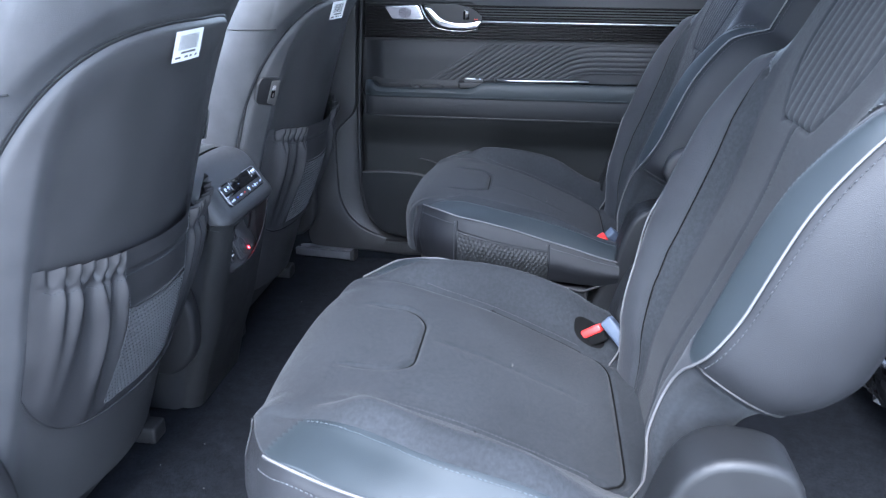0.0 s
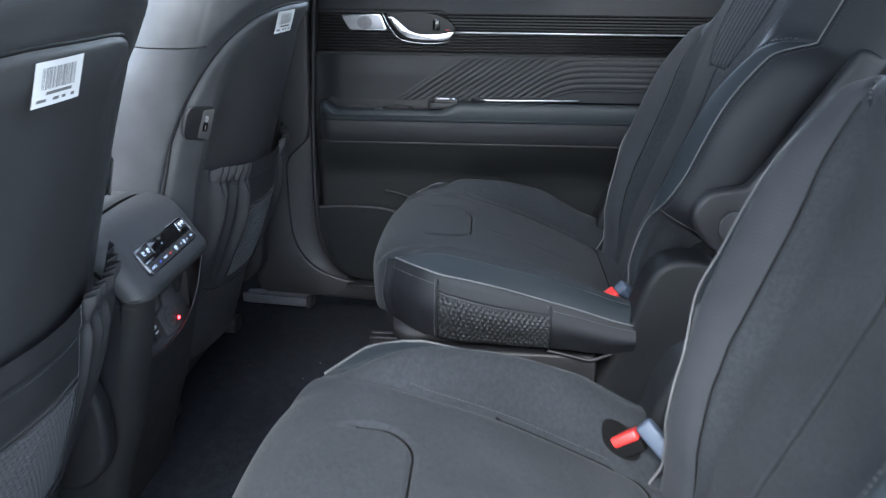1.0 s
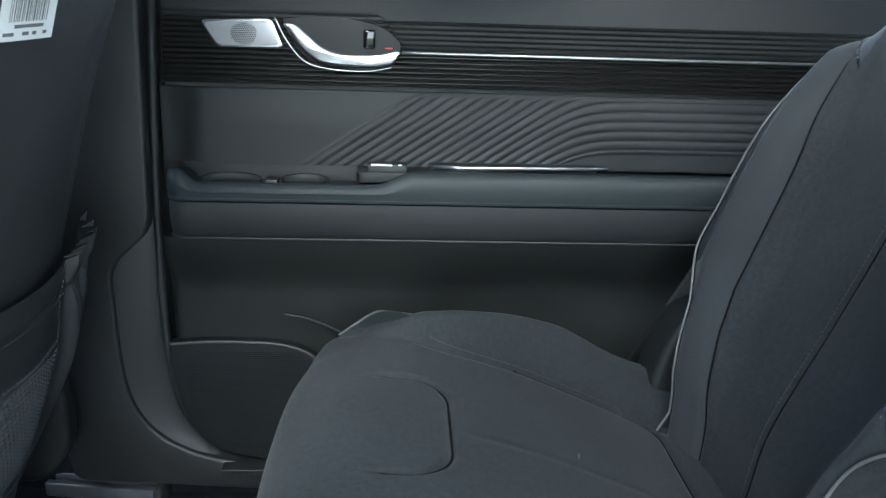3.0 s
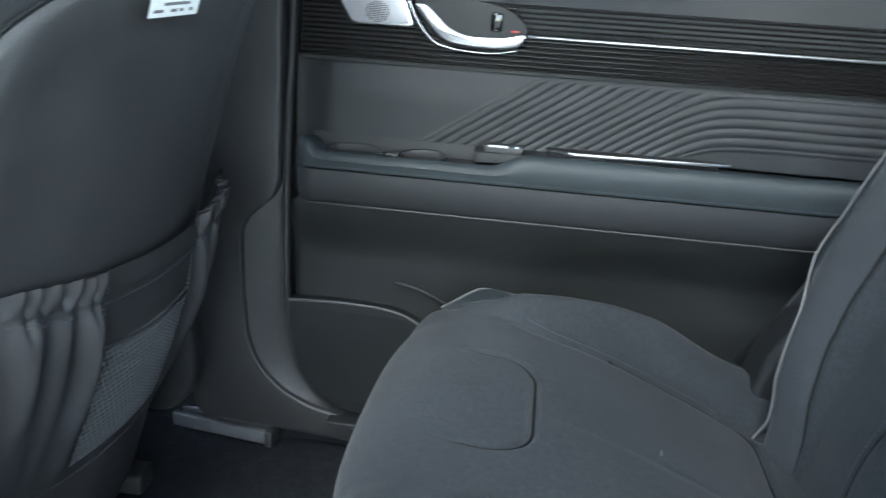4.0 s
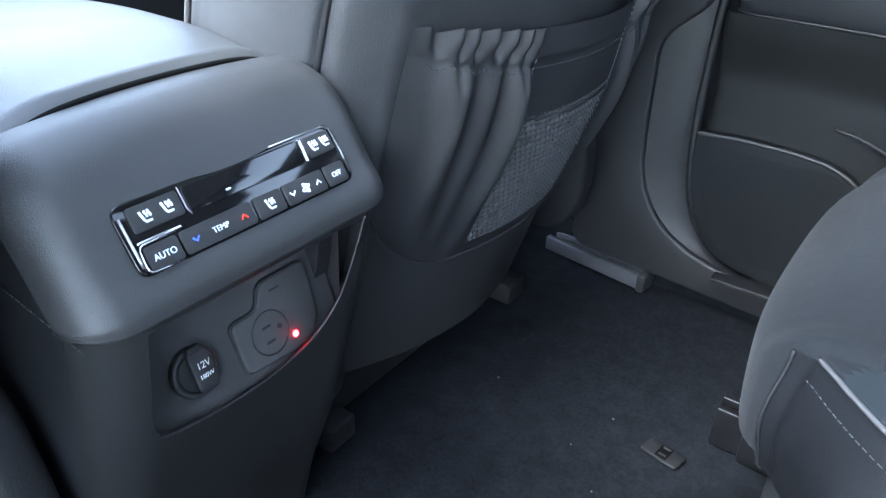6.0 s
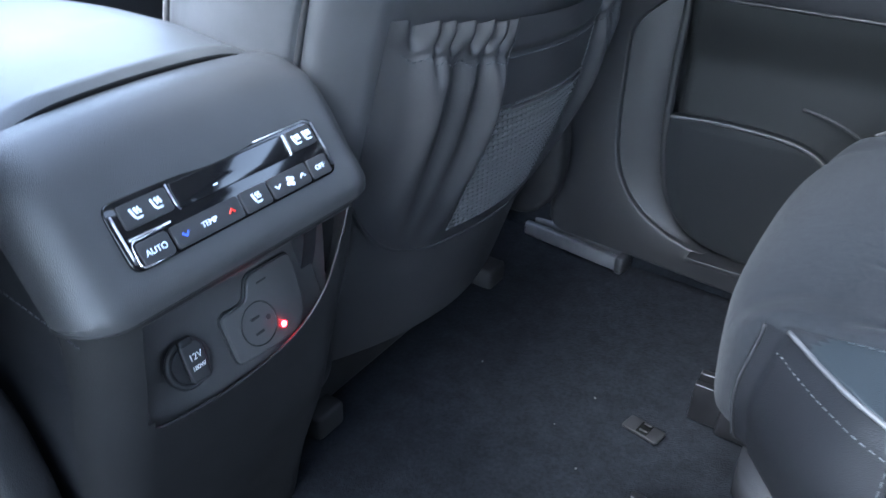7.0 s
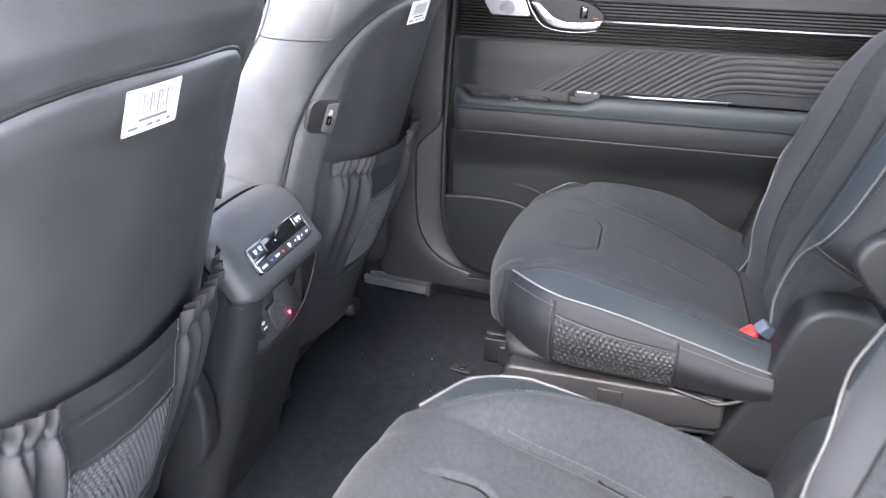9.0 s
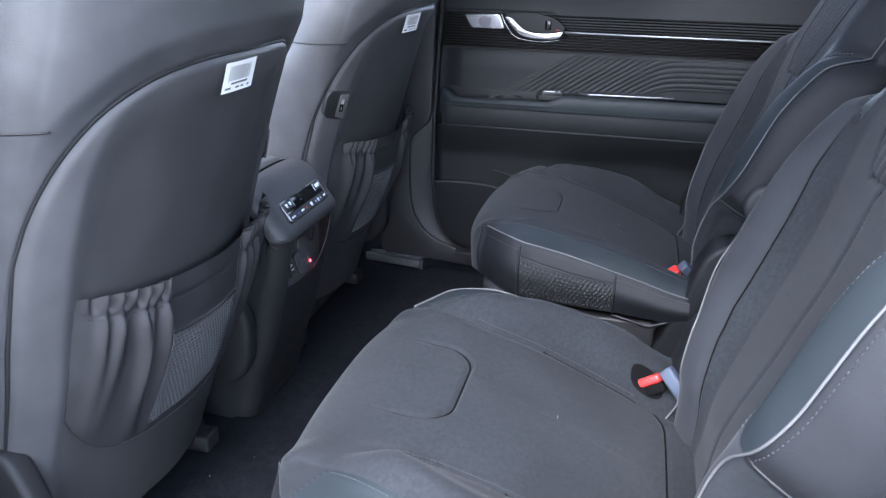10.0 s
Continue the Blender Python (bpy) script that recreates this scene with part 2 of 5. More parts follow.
def prism(outline, y0, y1, bevel=0.0, seg=3, axis="y", bm=None):
    """An outline in two axes, drawn out along the third; both rims rounded. axis y: outline is (x, z); x: (y, z); z: (x, y)."""
    bm = bm or bmesh.new()
    put = {"y": lambda a, b, c: (a, c, b), "x": lambda a, b, c: (c, a, b), "z": lambda a, b, c: (a, b, c)}[axis]
    f0 = bm.faces.new([bm.verts.new(put(a, b, y0)) for a, b in outline])
    r = bmesh.ops.extrude_face_region(bm, geom=[f0])
    top = [v for v in r["geom"] if isinstance(v, bmesh.types.BMVert)]
    for v in top:
        v.co["xyz".index(axis)] = y1
    tf = [g for g in r["geom"] if isinstance(g, bmesh.types.BMFace)]
    bmesh.ops.recalc_face_normals(bm, faces=bm.faces)
    if bevel:
        es = [e for f in (f0, *tf) for e in f.edges]
        bmesh.ops.bevel(bm, geom=list(set(es)), offset=bevel, segments=seg, profile=0.5, affect="EDGES", clamp_overlap=True)
    return bm


def rounded(pts, r, n=5):
    """An outline with its corners rounded by r."""
    p, out = [Vector(q) for q in pts], []
    for i, v in enumerate(p):
        a, b = p[i - 1] - v, p[(i + 1) % len(p)] - v
        k = min(r, a.length * 0.48, b.length * 0.48)
        a, b = v + a.normalized() * k, v + b.normalized() * k
        for t in np.linspace(0, 1, n):
            out.append(tuple(a.lerp(v, t).lerp(v.lerp(b, t), t)))
    return out


def disc(r, n=24):
    return [(r * math.cos(a), r * math.sin(a)) for a in np.linspace(0, 2 * math.pi, n, endpoint=False)]


def placed(bm, m):
    bmesh.ops.transform(bm, matrix=m, verts=bm.verts)
    return bm


def letters(text, size, m, mat, parent, name="lettering", depth=0.0003):
    """Raised lettering in the built-in font, as a mesh."""
    cu = bpy.data.curves.new(name, "FONT")
    cu.body, cu.size, cu.align_x, cu.align_y, cu.extrude = text, size, "CENTER", "CENTER", depth
    ob = new(name, cu)
    me = bpy.data.meshes.new_from_object(ob)
    bpy.data.objects.remove(ob)
    me.transform(m)
    me.materials.append(mat)
    done = new(name, me)
    done.parent = parent
    return done


# ---- the cabin: floor, sides, roof, pillar ----
def wall(name, bm, mat, label, category="wall"):
    return tagged(part(name, bm, mat, smooth=False), label, category, kind="structure")


gx, gy = np.meshgrid(np.linspace(-2.0, 1.6, 181), np.linspace(-0.8, 0.8, 81), indexing="ij")
lift = 0.006 * np.array([[noise.noise(Vector((a * 6, b * 6, 0.3))) for b in gy[0]] for a in gx[:, 0]])
lift += 0.035 * step(0.62, 0.76, np.abs(gy)) * step(-0.45, -0.9, gx)
tagged(part("floor", sheet(np.stack([gx, gy, lift - 0.004], 2)), CARPET), "black loop carpet on the cabin floor", "floor", kind="structure")
bm = bmesh.new()
block(bm, (-2.2, -0.86, -0.1), (1.8, 0.86, -0.03))
wall("floor_pan", bm, DARK, "dark underbody below the carpet", "floor")
# headliner out of view; its two openings are added to steer daylight onto the seats
bm = bmesh.new()
for lo, hi in (((-1.05, -0.78, 1.16), (-0.98, 0.78, 1.2)), ((-0.18, -0.78, 1.16), (0.04, 0.78, 1.2)), ((0.04, -0.78, 1.16), (0.40, 0.00, 1.2)), ((0.04, 0.00, 1.16), (0.18, 0.30, 1.2)), ((0.04, 0.30, 1.16), (0.40, 0.78, 1.2)), ((0.40, -0.78, 1.16), (1.8, 0.78, 1.2)), ((-0.98, -0.78, 1.16), (-0.18, -0.58, 1.2)), ((-0.98, 0.20, 1.16), (-0.18, 0.78, 1.2))):
    block(bm, lo, hi)
wall("ceiling", bm, HEADLINER, "pale grey cloth headliner with two unseen openings added to let in daylight", "ceiling")
# far side, with its two window openings
bm = bmesh.new()
for lo, hi in (((-2.2, 0.80, -0.05), (1.8, 0.86, 0.80)), ((-0.52, 0.80, 0.80), (-0.36, 0.86, 1.16)), ((0.72, 0.80, 0.80), (0.95, 0.86, 1.16)), ((-1.6, 0.80, 1.10), (1.8, 0.86, 1.18)), ((1.5, 0.80, 0.8), (1.8, 0.86, 1.16))):
    block(bm, lo, hi)
wall("wall_far", bm, DARK, "dark body side behind the door trim")
# near side: open rear door between the pillars
bm = bmesh.new()
for lo, hi in (((-2.2, -0.92, -0.05), (-0.60, -0.86, 0.80)), ((-0.60, -0.92, -0.05), (-0.46, -0.86, 1.16)), ((0.80, -0.92, -0.05), (1.8, -0.86, 0.74)), ((0.86, -0.92, 0.7), (0.92, -0.86, 1.16)), ((-1.6, -0.92, 1.10), (1.8, -0.86, 1.18)), ((-0.46, -0.92, -0.10), (0.80, -0.80, -0.01))):
    block(bm, lo, hi)
wall("wall_near", bm, DARK, "dark body side with the open door's frame")
bm = bmesh.new()
block(bm, (-2.2, -0.86, -0.05), (-2.1, 0.86, 0.66))
wall("wall_front", bm, DARK, "dark bulkhead below the windscreen")
bm = bmesh.new()
block(bm, (1.7, -0.86, -0.05), (1.8, 0.86, 0.72))
wall("wall_back", bm, DARK, "dark tailgate trim below the rear window")
bm = bmesh.new()
block(bm, (-60, -60, -0.55), (60, 60, -0.5))
wall("ground", bm, ASPHALT, "grey asphalt outside the car", "ground")

# B-pillar trim, running down into the door sill
ridge = [(-0.18, 0.060), (-0.225, 0.066), (-0.301, 0.077), (-0.340, 0.088), (-0.378, 0.108), (-0.404, 0.133), (-0.422, 0.162), (-0.433, 0.20), (-0.437, 0.26), (-0.438, 0.33), (-0.438, 0.372)]
outline = [(-0.455, 1.12), (-0.475, 0.757), (-0.512, 0.43), (-0.522, 0.19), (-0.528, 0.11), (-0.530, 0.06), (-0.515, 0.040), (-0.38, 0.034), (-0.25, 0.026), (1.2, 0.024), (1.2, 0.060)] + ridge + [(-0.428, 0.392), (-0.408, 0.410), (-0.388, 0.428), (-0.378, 0.455), (-0.374, 0.60), (-0.370, 0.757), (-0.350, 1.12)]
tagged(part("pillar_trim", prism(rounded(outline, 0.012, 3), 0.720, 0.80, 0.009, 4), GREY_PLASTIC), "charcoal plastic pillar trim curving into the door sill", "pillar", kind="structure")
inner = curve_through(ridge + [(-0.438, 0.47)], 90)
outer = curve_through([(-0.15, 0.066), (-0.21, 0.070), (-0.265, 0.074), (-0.300, 0.084), (-0.330, 0.103), (-0.352, 0.130), (-0.366, 0.165), (-0.374, 0.20), (-0.378, 0.26), (-0.377, 0.33), (-0.376, 0.39), (-0.374, 0.47)], 90)
cove = np.zeros((14, 90, 3))
for i, q in enumerate(np.linspace(0, 1, 14)):
    cove[i, :, 0], cove[i, :, 2] = (inner * (1 - q) + outer * q).T
    cove[i, :, 1] = 0.728 + 0.004 * q + 0.016 * q**3 + 0.003 * math.sin(math.pi * q)
tagged(part("pillar_cove", sheet(cove), GREY_PLASTIC), "scooped charcoal plastic face beside the door seal", "pillar", kind="structure")
bm = block(bmesh.new(), (-1.3, 0.752, -0.01), (1.3, 0.80, 0.12), 0.01)
tagged(part("floor_side", bm, CARPET), "black carpet turned up against the sill", "floor", kind="structure")
bm = prism(rounded([(-0.30, 0.066), (1.2, 0.066), (1.2, 0.074), (-0.30, 0.074)], 0.002), 0.70, 0.745, 0.002)
tagged(part("door_sill", bm, DARK), "black rubber seal along the door sill", "sill", kind="structure")

# ---- far rear door ----
door = tagged(empty("rear_door", (0, 0.75, 0.07)), "closed black rear door with quilted leather trim", "door", kind="structure")
DY, DZ = 0.75, 0.07


def door_part(name, bm, mat, label="", smooth=True, parent=None):
    bmesh.ops.translate(bm, verts=bm.verts, vec=(0, -DY, -DZ))
    return part(name, bm, mat, parent or door, label, smooth)


XD0, XD1 = -0.366, 0.95


def door_edge(z):
    """The door trim's front edge, rounded at its foot."""
    return along(z, [0.05, 0.078, 0.10, 0.14, 0.20, 0.30, 0.50, 0.757, 1.0], [-0.16, -0.262, -0.312, -0.346, -0.363, -0.370, -0.366, -0.352, -0.335])


def door_sheet(z0, z1, nz, nx, fy, x1=XD1, x0=None, keep=None):
    z = np.linspace(z0, z1, nz)
    out = np.zeros((nz, nx, 3))
    for i, zz in enumerate(z):
        a = door_edge(zz) if x0 is None else x0
        x = a + (x1 - a) * np.linspace(0, 1, nx)
        out[i, :, 0], out[i, :, 2] = x, zz
        out[i, :, 1] = fy(x, zz) + (0.035 * np.clip(1 - (x - a) / 0.012, 0, 1) ** 2 if x0 is None else 0)
    return sheet(out)


# upper leather above the ribbed band
def upper_y(x, z):
    return 0.748 + 0.02 * step(0.70, 0.80, z) + 0.05 * step(0.79, 0.83, z)


zz = np.concatenate([np.linspace(0.684, 0.83, 40)])
arr = np.zeros((40, 220, 3))
for j, x in enumerate(np.linspace(-0.35, XD1, 220)):
    lo = 0.724 - 0.042 * step(-0.075, -0.028, x) if x > -0.2 else 0.724
    z = lo + (0.83 - lo) * np.linspace(0, 1, 40)
    arr[:, j, 0], arr[:, j, 2] = np.maximum(x, -0.362 + 0.05 * (z - 0.5)), z
    arr[:, j, 1] = upper_y(x, z) + 0.004 * np.clip(1 - (z - lo) / 0.006, 0, 1) ** 2
door_part("upper_trim", sheet(arr), LEATHER_SOFT, "plain black leather below the window")
# ribbed gloss band
rows = []
for k in range(13):
    z = 0.6345 + k * 0.0067
    rows += [(z, 0.7505), (z + 0.0008, 0.7465), (z + 0.0032, 0.7460), (z + 0.0044, 0.7490), (z + 0.0060, 0.7505)]
arr = np.zeros((len(rows), 2, 3))
for i, (z, y) in enumerate(rows):
    arr[i, 0], arr[i, 1] = (-0.352 + 0.06 * (z - 0.68), y, z), (XD1, y, z)
door_part("ribbed_band", sheet(arr), material("ribbed_gloss", (0.012, 0.011, 0.011), 0.25, mottle=0.05), "gloss black ribbed band", False)
bm = prism([(-0.352, 0.63), (-0.352, 0.724), (XD1, 0.724), (XD1, 0.63)], 0.752, 0.775)
door_part("band_backing", bm, DARK, smooth=False)
bm = tube(curve_through([(-0.040, 0.7415, 0.6805), (0.2, 0.7415, 0.680), (0.55, 0.742, 0.680), (0.9, 0.744, 0.682)], 40), 0.0022, 8)
door_part("chrome_strip", bm, SATIN, "slim chrome strip")


# quilted leather panel
def quilt(x, z):
    soft = 0.02 * np.log1p(np.exp(np.clip((0.205 - x) / 0.02, -30, 30)))
    level = (z - 0.545 + 0.66 * soft) / 0.0128
    ridge = np.abs(np.sin(np.pi * level)) ** 0.55
    on = step(18.6, 18.0, level) * step(0.5, 0.9, level) * step(0.628, 0.622, z)
    return 0.0026 * ridge * on


nz, nx = 84, 620
z = np.linspace(0.528, 0.6335, nz)[:, None] * np.ones((1, nx))
x = (-0.362 + (0.62 + 0.362) * np.linspace(0, 1, nx))[None, :] * np.ones((nz, 1))
y = 0.7515 - quilt(x, z) - 0.006 * step(0.634, 0.58, z) + 0.012 * step(-0.30, -0.355, x) + 0.006 * step(0.627, 0.6335, z)
door_part("quilted_panel", sheet(np.stack([x, y, z], 2)), LEATHER_SOFT, "black leather quilted in diagonal waves")
bm = bmesh.new()
for k in range(1, 19):
    lv, run = k * 0.0128, []
    for xx in np.linspace(-0.2, 0.6, 300):
        soft = 0.02 * math.log1p(math.exp(min(30, (0.205 - xx) / 0.02)))
        zq = 0.545 + lv - 0.66 * soft
        if 0.536 < zq < 0.622:
            run.append((xx, 0.7505 - 0.006 * float(step(0.634, 0.58, zq)), zq))
    if len(run) > 8:
        stitches(run, 0.0026, 0.0016, 0.00035, bm)
door_part("quilt_stitching", bm, DARK_THREAD, "grey stitching in the quilted grooves")

# armrest: shelf, rolled edge, face
prof = [(0.758, 0.522), (0.735, 0.522), (0.717, 0.523), (0.708, 0.529), (0.700, 0.530), (0.692, 0.524), (0.688, 0.514), (0.688, 0.500), (0.690, 0.4885)]
prof2 = [(0.690, 0.4865), (0.6895, 0.475), (0.691, 0.46), (0.695, 0.445), (0.700, 0.436), (0.710, 0.431), (0.745, 0.429)]


def rail(profile, n, x0, x1, nx, front):
    c = curve_through(profile, n)
    xs = np.linspace(x0, x1, nx)
    a = np.zeros((n, nx, 3))
    for j, xx in enumerate(xs):
        e = np.clip((xx - x0) / 0.03, 0, 1)
        pull = front * (1 - math.sqrt(max(0, 1 - (1 - e) ** 2)))
        dip = 0.019 * float(step(-0.332, -0.305, xx) * step(-0.02, -0.075, xx))
        a[:, j, 0], a[:, j, 1], a[:, j, 2] = xx, np.minimum(c[:, 0] + pull * (c[:, 0] < 0.74), 0.77), c[:, 1] - 0.3 * pull * (c[:, 1] > 0.5) - dip * step(0.498, 0.522, c[:, 1])
    return a


door_part("armrest", sheet(rail(prof, 30, -0.352, 0.70, 150, 0.04)), TEAL, "padded leather armrest on the door")
door_part("armrest_face", sheet(rail(prof2, 22, -0.352, 0.70, 150, 0.04)), LEATHER_SOFT, "leather face of the armrest")
seam = [(xx, 0.6895 + 0.04 * (1 - math.sqrt(max(0, 1 - (1 - min(1, (xx + 0.352) / 0.03)) ** 2))), 0.4925) for xx in np.linspace(-0.347, 0.69, 200)]
door_part("armrest_stitching", stitches(seam, 0.0032, 0.0016, 0.0006), THREAD, "grey stitching along the armrest")
door_part("armrest_welt", tube([(a, b + 0.007, c - 0.0565) for a, b, c in seam], 0.0016, 6), GREY_PLASTIC)
# switch tray with two cup wells
bm = prism(rounded([(-0.098, 0.704), (0.01, 0.710), (0.06, 0.735), (0.06, 0.756), (-0.098, 0.756)], 0.012), 0.5140, 0.5275, 0.0012, axis="z")
door_part("switch_tray", bm, DARK, "black plastic switch tray in the armrest")
bm = prism(rounded([(-0.322, 0.704), (-0.095, 0.702), (-0.095, 0.756), (-0.322, 0.756)], 0.014), 0.4960, 0.5060, 0.0012, axis="z")
door_part("cup_tray", bm, DARK, "sunken black tray")
door_part("tray_back", block(bmesh.new(), (-0.335, 0.7475, 0.496), (-0.02, 0.757, 0.530), 0.002), DARK)
for cx, rx in ((-0.267, 0.042), (-0.168, 0.033)):
    ring = np.linspace(0, 2 * math.pi, 49)
    a = np.array([[(cx + rx * k * math.cos(w), 0.726 + 0.0215 * k * math.sin(w), lo + hi * (0.5 + 0.5 * math.sin(w))) for w in ring] for k, lo, hi in ((1.0, 0.500, 0.0), (1.0, 0.5075, 0.006), (0.97, 0.509, 0.0065), (0.92, 0.508, 0.006), (0.88, 0.5065, 0.0), (0.05, 0.5063, 0.0))])
    door_part("cup_well", sheet(a), DARK, "round black cup well")
bm = block(bmesh.new(), (-0.219, 0.712, 0.504), (-0.203, 0.735, 0.513), 0.001)
door_part("latch_cover", bm, GREY_PLASTIC)
bm = block(bmesh.new(), (-0.083, 0.708, 0.527), (-0.030, 0.730, 0.5375), 0.002)
sw = door_part("window_switch", bm, PLASTIC, "window switch with a silver edge")
bm = block(bmesh.new(), (-0.078, 0.7070, 0.5355), (-0.050, 0.711, 0.5385), 0.0005)
door_part("switch_edge", bm, SATIN)
bm = block(bmesh.new(), (-0.042, 0.7068, 0.5365), (-0.037, 0.710, 0.5383), 0.0005)
door_part("switch_mark", bm, WHITE_LIT)
bm = prism([(0.005, 0.718), (0.04, 0.7115), (0.215, 0.7215), (0.245, 0.728), (0.215, 0.7245), (0.04, 0.7165), (0.01, 0.7215)], 0.5320, 0.5362, 0.0008, axis="z")
door_part("shelf_strip", bm, SATIN, "tapered satin strip on the armrest")
bm = prism([(0.0, 0.722), (0.04, 0.717), (0.23, 0.728), (0.23, 0.757), (0.0, 0.757)], 0.5225, 0.5352, 0.0008, axis="z")
door_part("pull_pocket", bm, DARK)


# lower panel and speaker cover
def lower_y(x, z):
    return 0.742 - 0.016 * step(0.30, 0.12, z) * step(-0.05, -0.3, x) - 0.028 * step(0.34, 0.43, z) + 0.02 * step(-0.05, 0.08, x) * step(0.43, 0.3, z)


door_part("lower_panel", door_sheet(0.06, 0.431, 70, 150, lower_y, 0.75), HARD, "plain black lower door panel")
cover_top = curve_through([(-0.366, 0.268), (-0.30, 0.272), (-0.225, 0.270), (-0.185, 0.262), (-0.155, 0.243), (-0.125, 0.20), (-0.11, 0.15), (-0.11, 0.085)], 50)
edge = curve_through([(-0.366, 0.268), (-0.366, 0.22), (-0.350, 0.15), (-0.318, 0.103), (-0.27, 0.083), (-0.2, 0.080), (-0.11, 0.085)], 30)
bm = prism([tuple(p) for p in cover_top] + [tuple(p) for p in edge[::-1][1:-1]], 0.7235, 0.745, 0.003)
door_part("speaker_cover", bm, MESH, "black plastic speaker cover")
bm = bmesh.new()
for k in range(52):
    z = 0.100 + k * 0.0030
    a0 = float(np.interp(z, edge[::-1, 1][:-6], edge[::-1, 0][:-6])) if z > 0.1 else -0.3
    a0 = max(float(door_edge(z)) + 0.016, -0.345)
    a1 = float(np.interp(z, cover_top[::-1, 1], cover_top[::-1, 0])) - 0.012
    if a1 - a0 > 0.02:
        block(bm, (a0, 0.7230, z), (a1, 0.7240, z + 0.0018))
door_part("speaker_ribs", bm, MESH, "fine horizontal speaker slats", False)
# lip in a paler grey than its cover, painting the highlight along the edge
door_part("cover_lip", tube([(a, 0.7225, b) for a, b in cover_top[:36]], 0.0024, 6), OUTLET_GREY)
lip = curve_through([(-0.205, 0.739, 0.309), (-0.175, 0.735, 0.305), (-0.145, 0.733, 0.295), (-0.115, 0.732, 0.278), (-0.09, 0.732, 0.25)], 30)
door_part("bottle_holder_rim", tube(lip, 0.0018, 6), GREY_PLASTIC)
seal = [(float(door_edge(z)) - 0.006, 0.742, z) for z in np.linspace(0.085, 0.9, 60)]
door_part("door_seal", tube(seal, 0.006, 8), DARK, "black rubber door seal")

# tweeter grille and pull handle
bm = prism(rounded([(-0.299, 0.7155), (-0.207, 0.7195), (-0.193, 0.6845), (-0.2, 0.682), (-0.279, 0.6815)], 0.008), 0.7385, 0.748, 0.0018)
door_part("tweeter", bm, CHROME, "silver tweeter frame")
bm = prism(rounded([(-0.295, 0.7125), (-0.210, 0.7165), (-0.198, 0.6865), (-0.277, 0.6845)], 0.007), 0.7372, 0.7395, 0.0006)
door_part("tweeter_grille", bm, GRILLE, "perforated silver grille")
bm = bmesh.new()
for i in range(15):
    for j in range(12):
        px, pz = -0.262 + i * 0.0024 + (j % 2) * 0.0012, 0.687 + j * 0.0023
        if (px + 0.243) ** 2 / 0.017**2 + (pz - 0.6995) ** 2 / 0.0135**2 < 1:
            placed(prism(disc(0.00095, 6), -0.0003, 0.0003, axis="y", bm=(q := bmesh.new())), Matrix.Translation((px, 0.7370, pz)))
            me = bpy.data.meshes.new("t")
            q.to_mesh(me)
            bm.from_mesh(me)
            q.free()
            bpy.data.meshes.remove(me)
door_part("grille_holes", bm, DARK, "round pattern of holes", False)
recess = curve_through([(-0.194, 0.7190), (-0.15, 0.7225), (-0.10, 0.7200), (-0.066, 0.7110), (-0.044, 0.6950), (-0.042, 0.6830), (-0.054, 0.6630), (-0.085, 0.6580), (-0.14, 0.6610), (-0.168, 0.6750), (-0.184, 0.6970), (-0.194, 0.7190)], 60)[:-1]
door_part("handle_recess", prism([tuple(p) for p in recess], 0.7445, 0.749, 0.001), DARK, "dark recess behind the handle")
bm = block(bmesh.new(), (-0.090, 0.738, 0.684), (-0.074, 0.7445, 0.709), 0.003)
door_part("lock_tab", bm, GLOSS)
door_part("lock_mark", block(bmesh.new(), (-0.062, 0.7435, 0.6845), (-0.052, 0.7447, 0.6865), 0.0005, 1), RED, "red lock mark")
lever = curve_through([(-0.192, 0.7140), (-0.176, 0.7130), (-0.160, 0.7000), (-0.142, 0.6860), (-0.115, 0.6775), (-0.07, 0.6785), (-0.042, 0.6835), (-0.050, 0.6670), (-0.078, 0.6615), (-0.135, 0.6640), (-0.158, 0.6740), (-0.177, 0.6930), (-0.192, 0.7140)], 60)[:-1]
door_part("pull_handle", prism([tuple(p) for p in lever], 0.728, 0.744, 0.004), CHROME, "satin chrome door pull")
bm = tube([(a, 0.7435, b) for a, b in curve_through([(-0.204, 0.7210), (-0.190, 0.6930), (-0.168, 0.6670), (-0.14, 0.6580), (-0.09, 0.6550), (-0.052, 0.6610)], 30)], 0.0013, 6)
door_part("handle_trim", bm, CHROME)


# ---- second-row seats ----
ANG = radians(27)
BX, BZ = 0.275, 0.235


def back_point(h, w, off):
    """On the backrest: h up along it, w across, off out of its face."""
    h = np.asarray(h, float)
    return np.stack([BX + h * math.sin(ANG) - off * math.cos(ANG), w + 0 * h, BZ + h * math.cos(ANG) + off * math.sin(ANG)], -1)


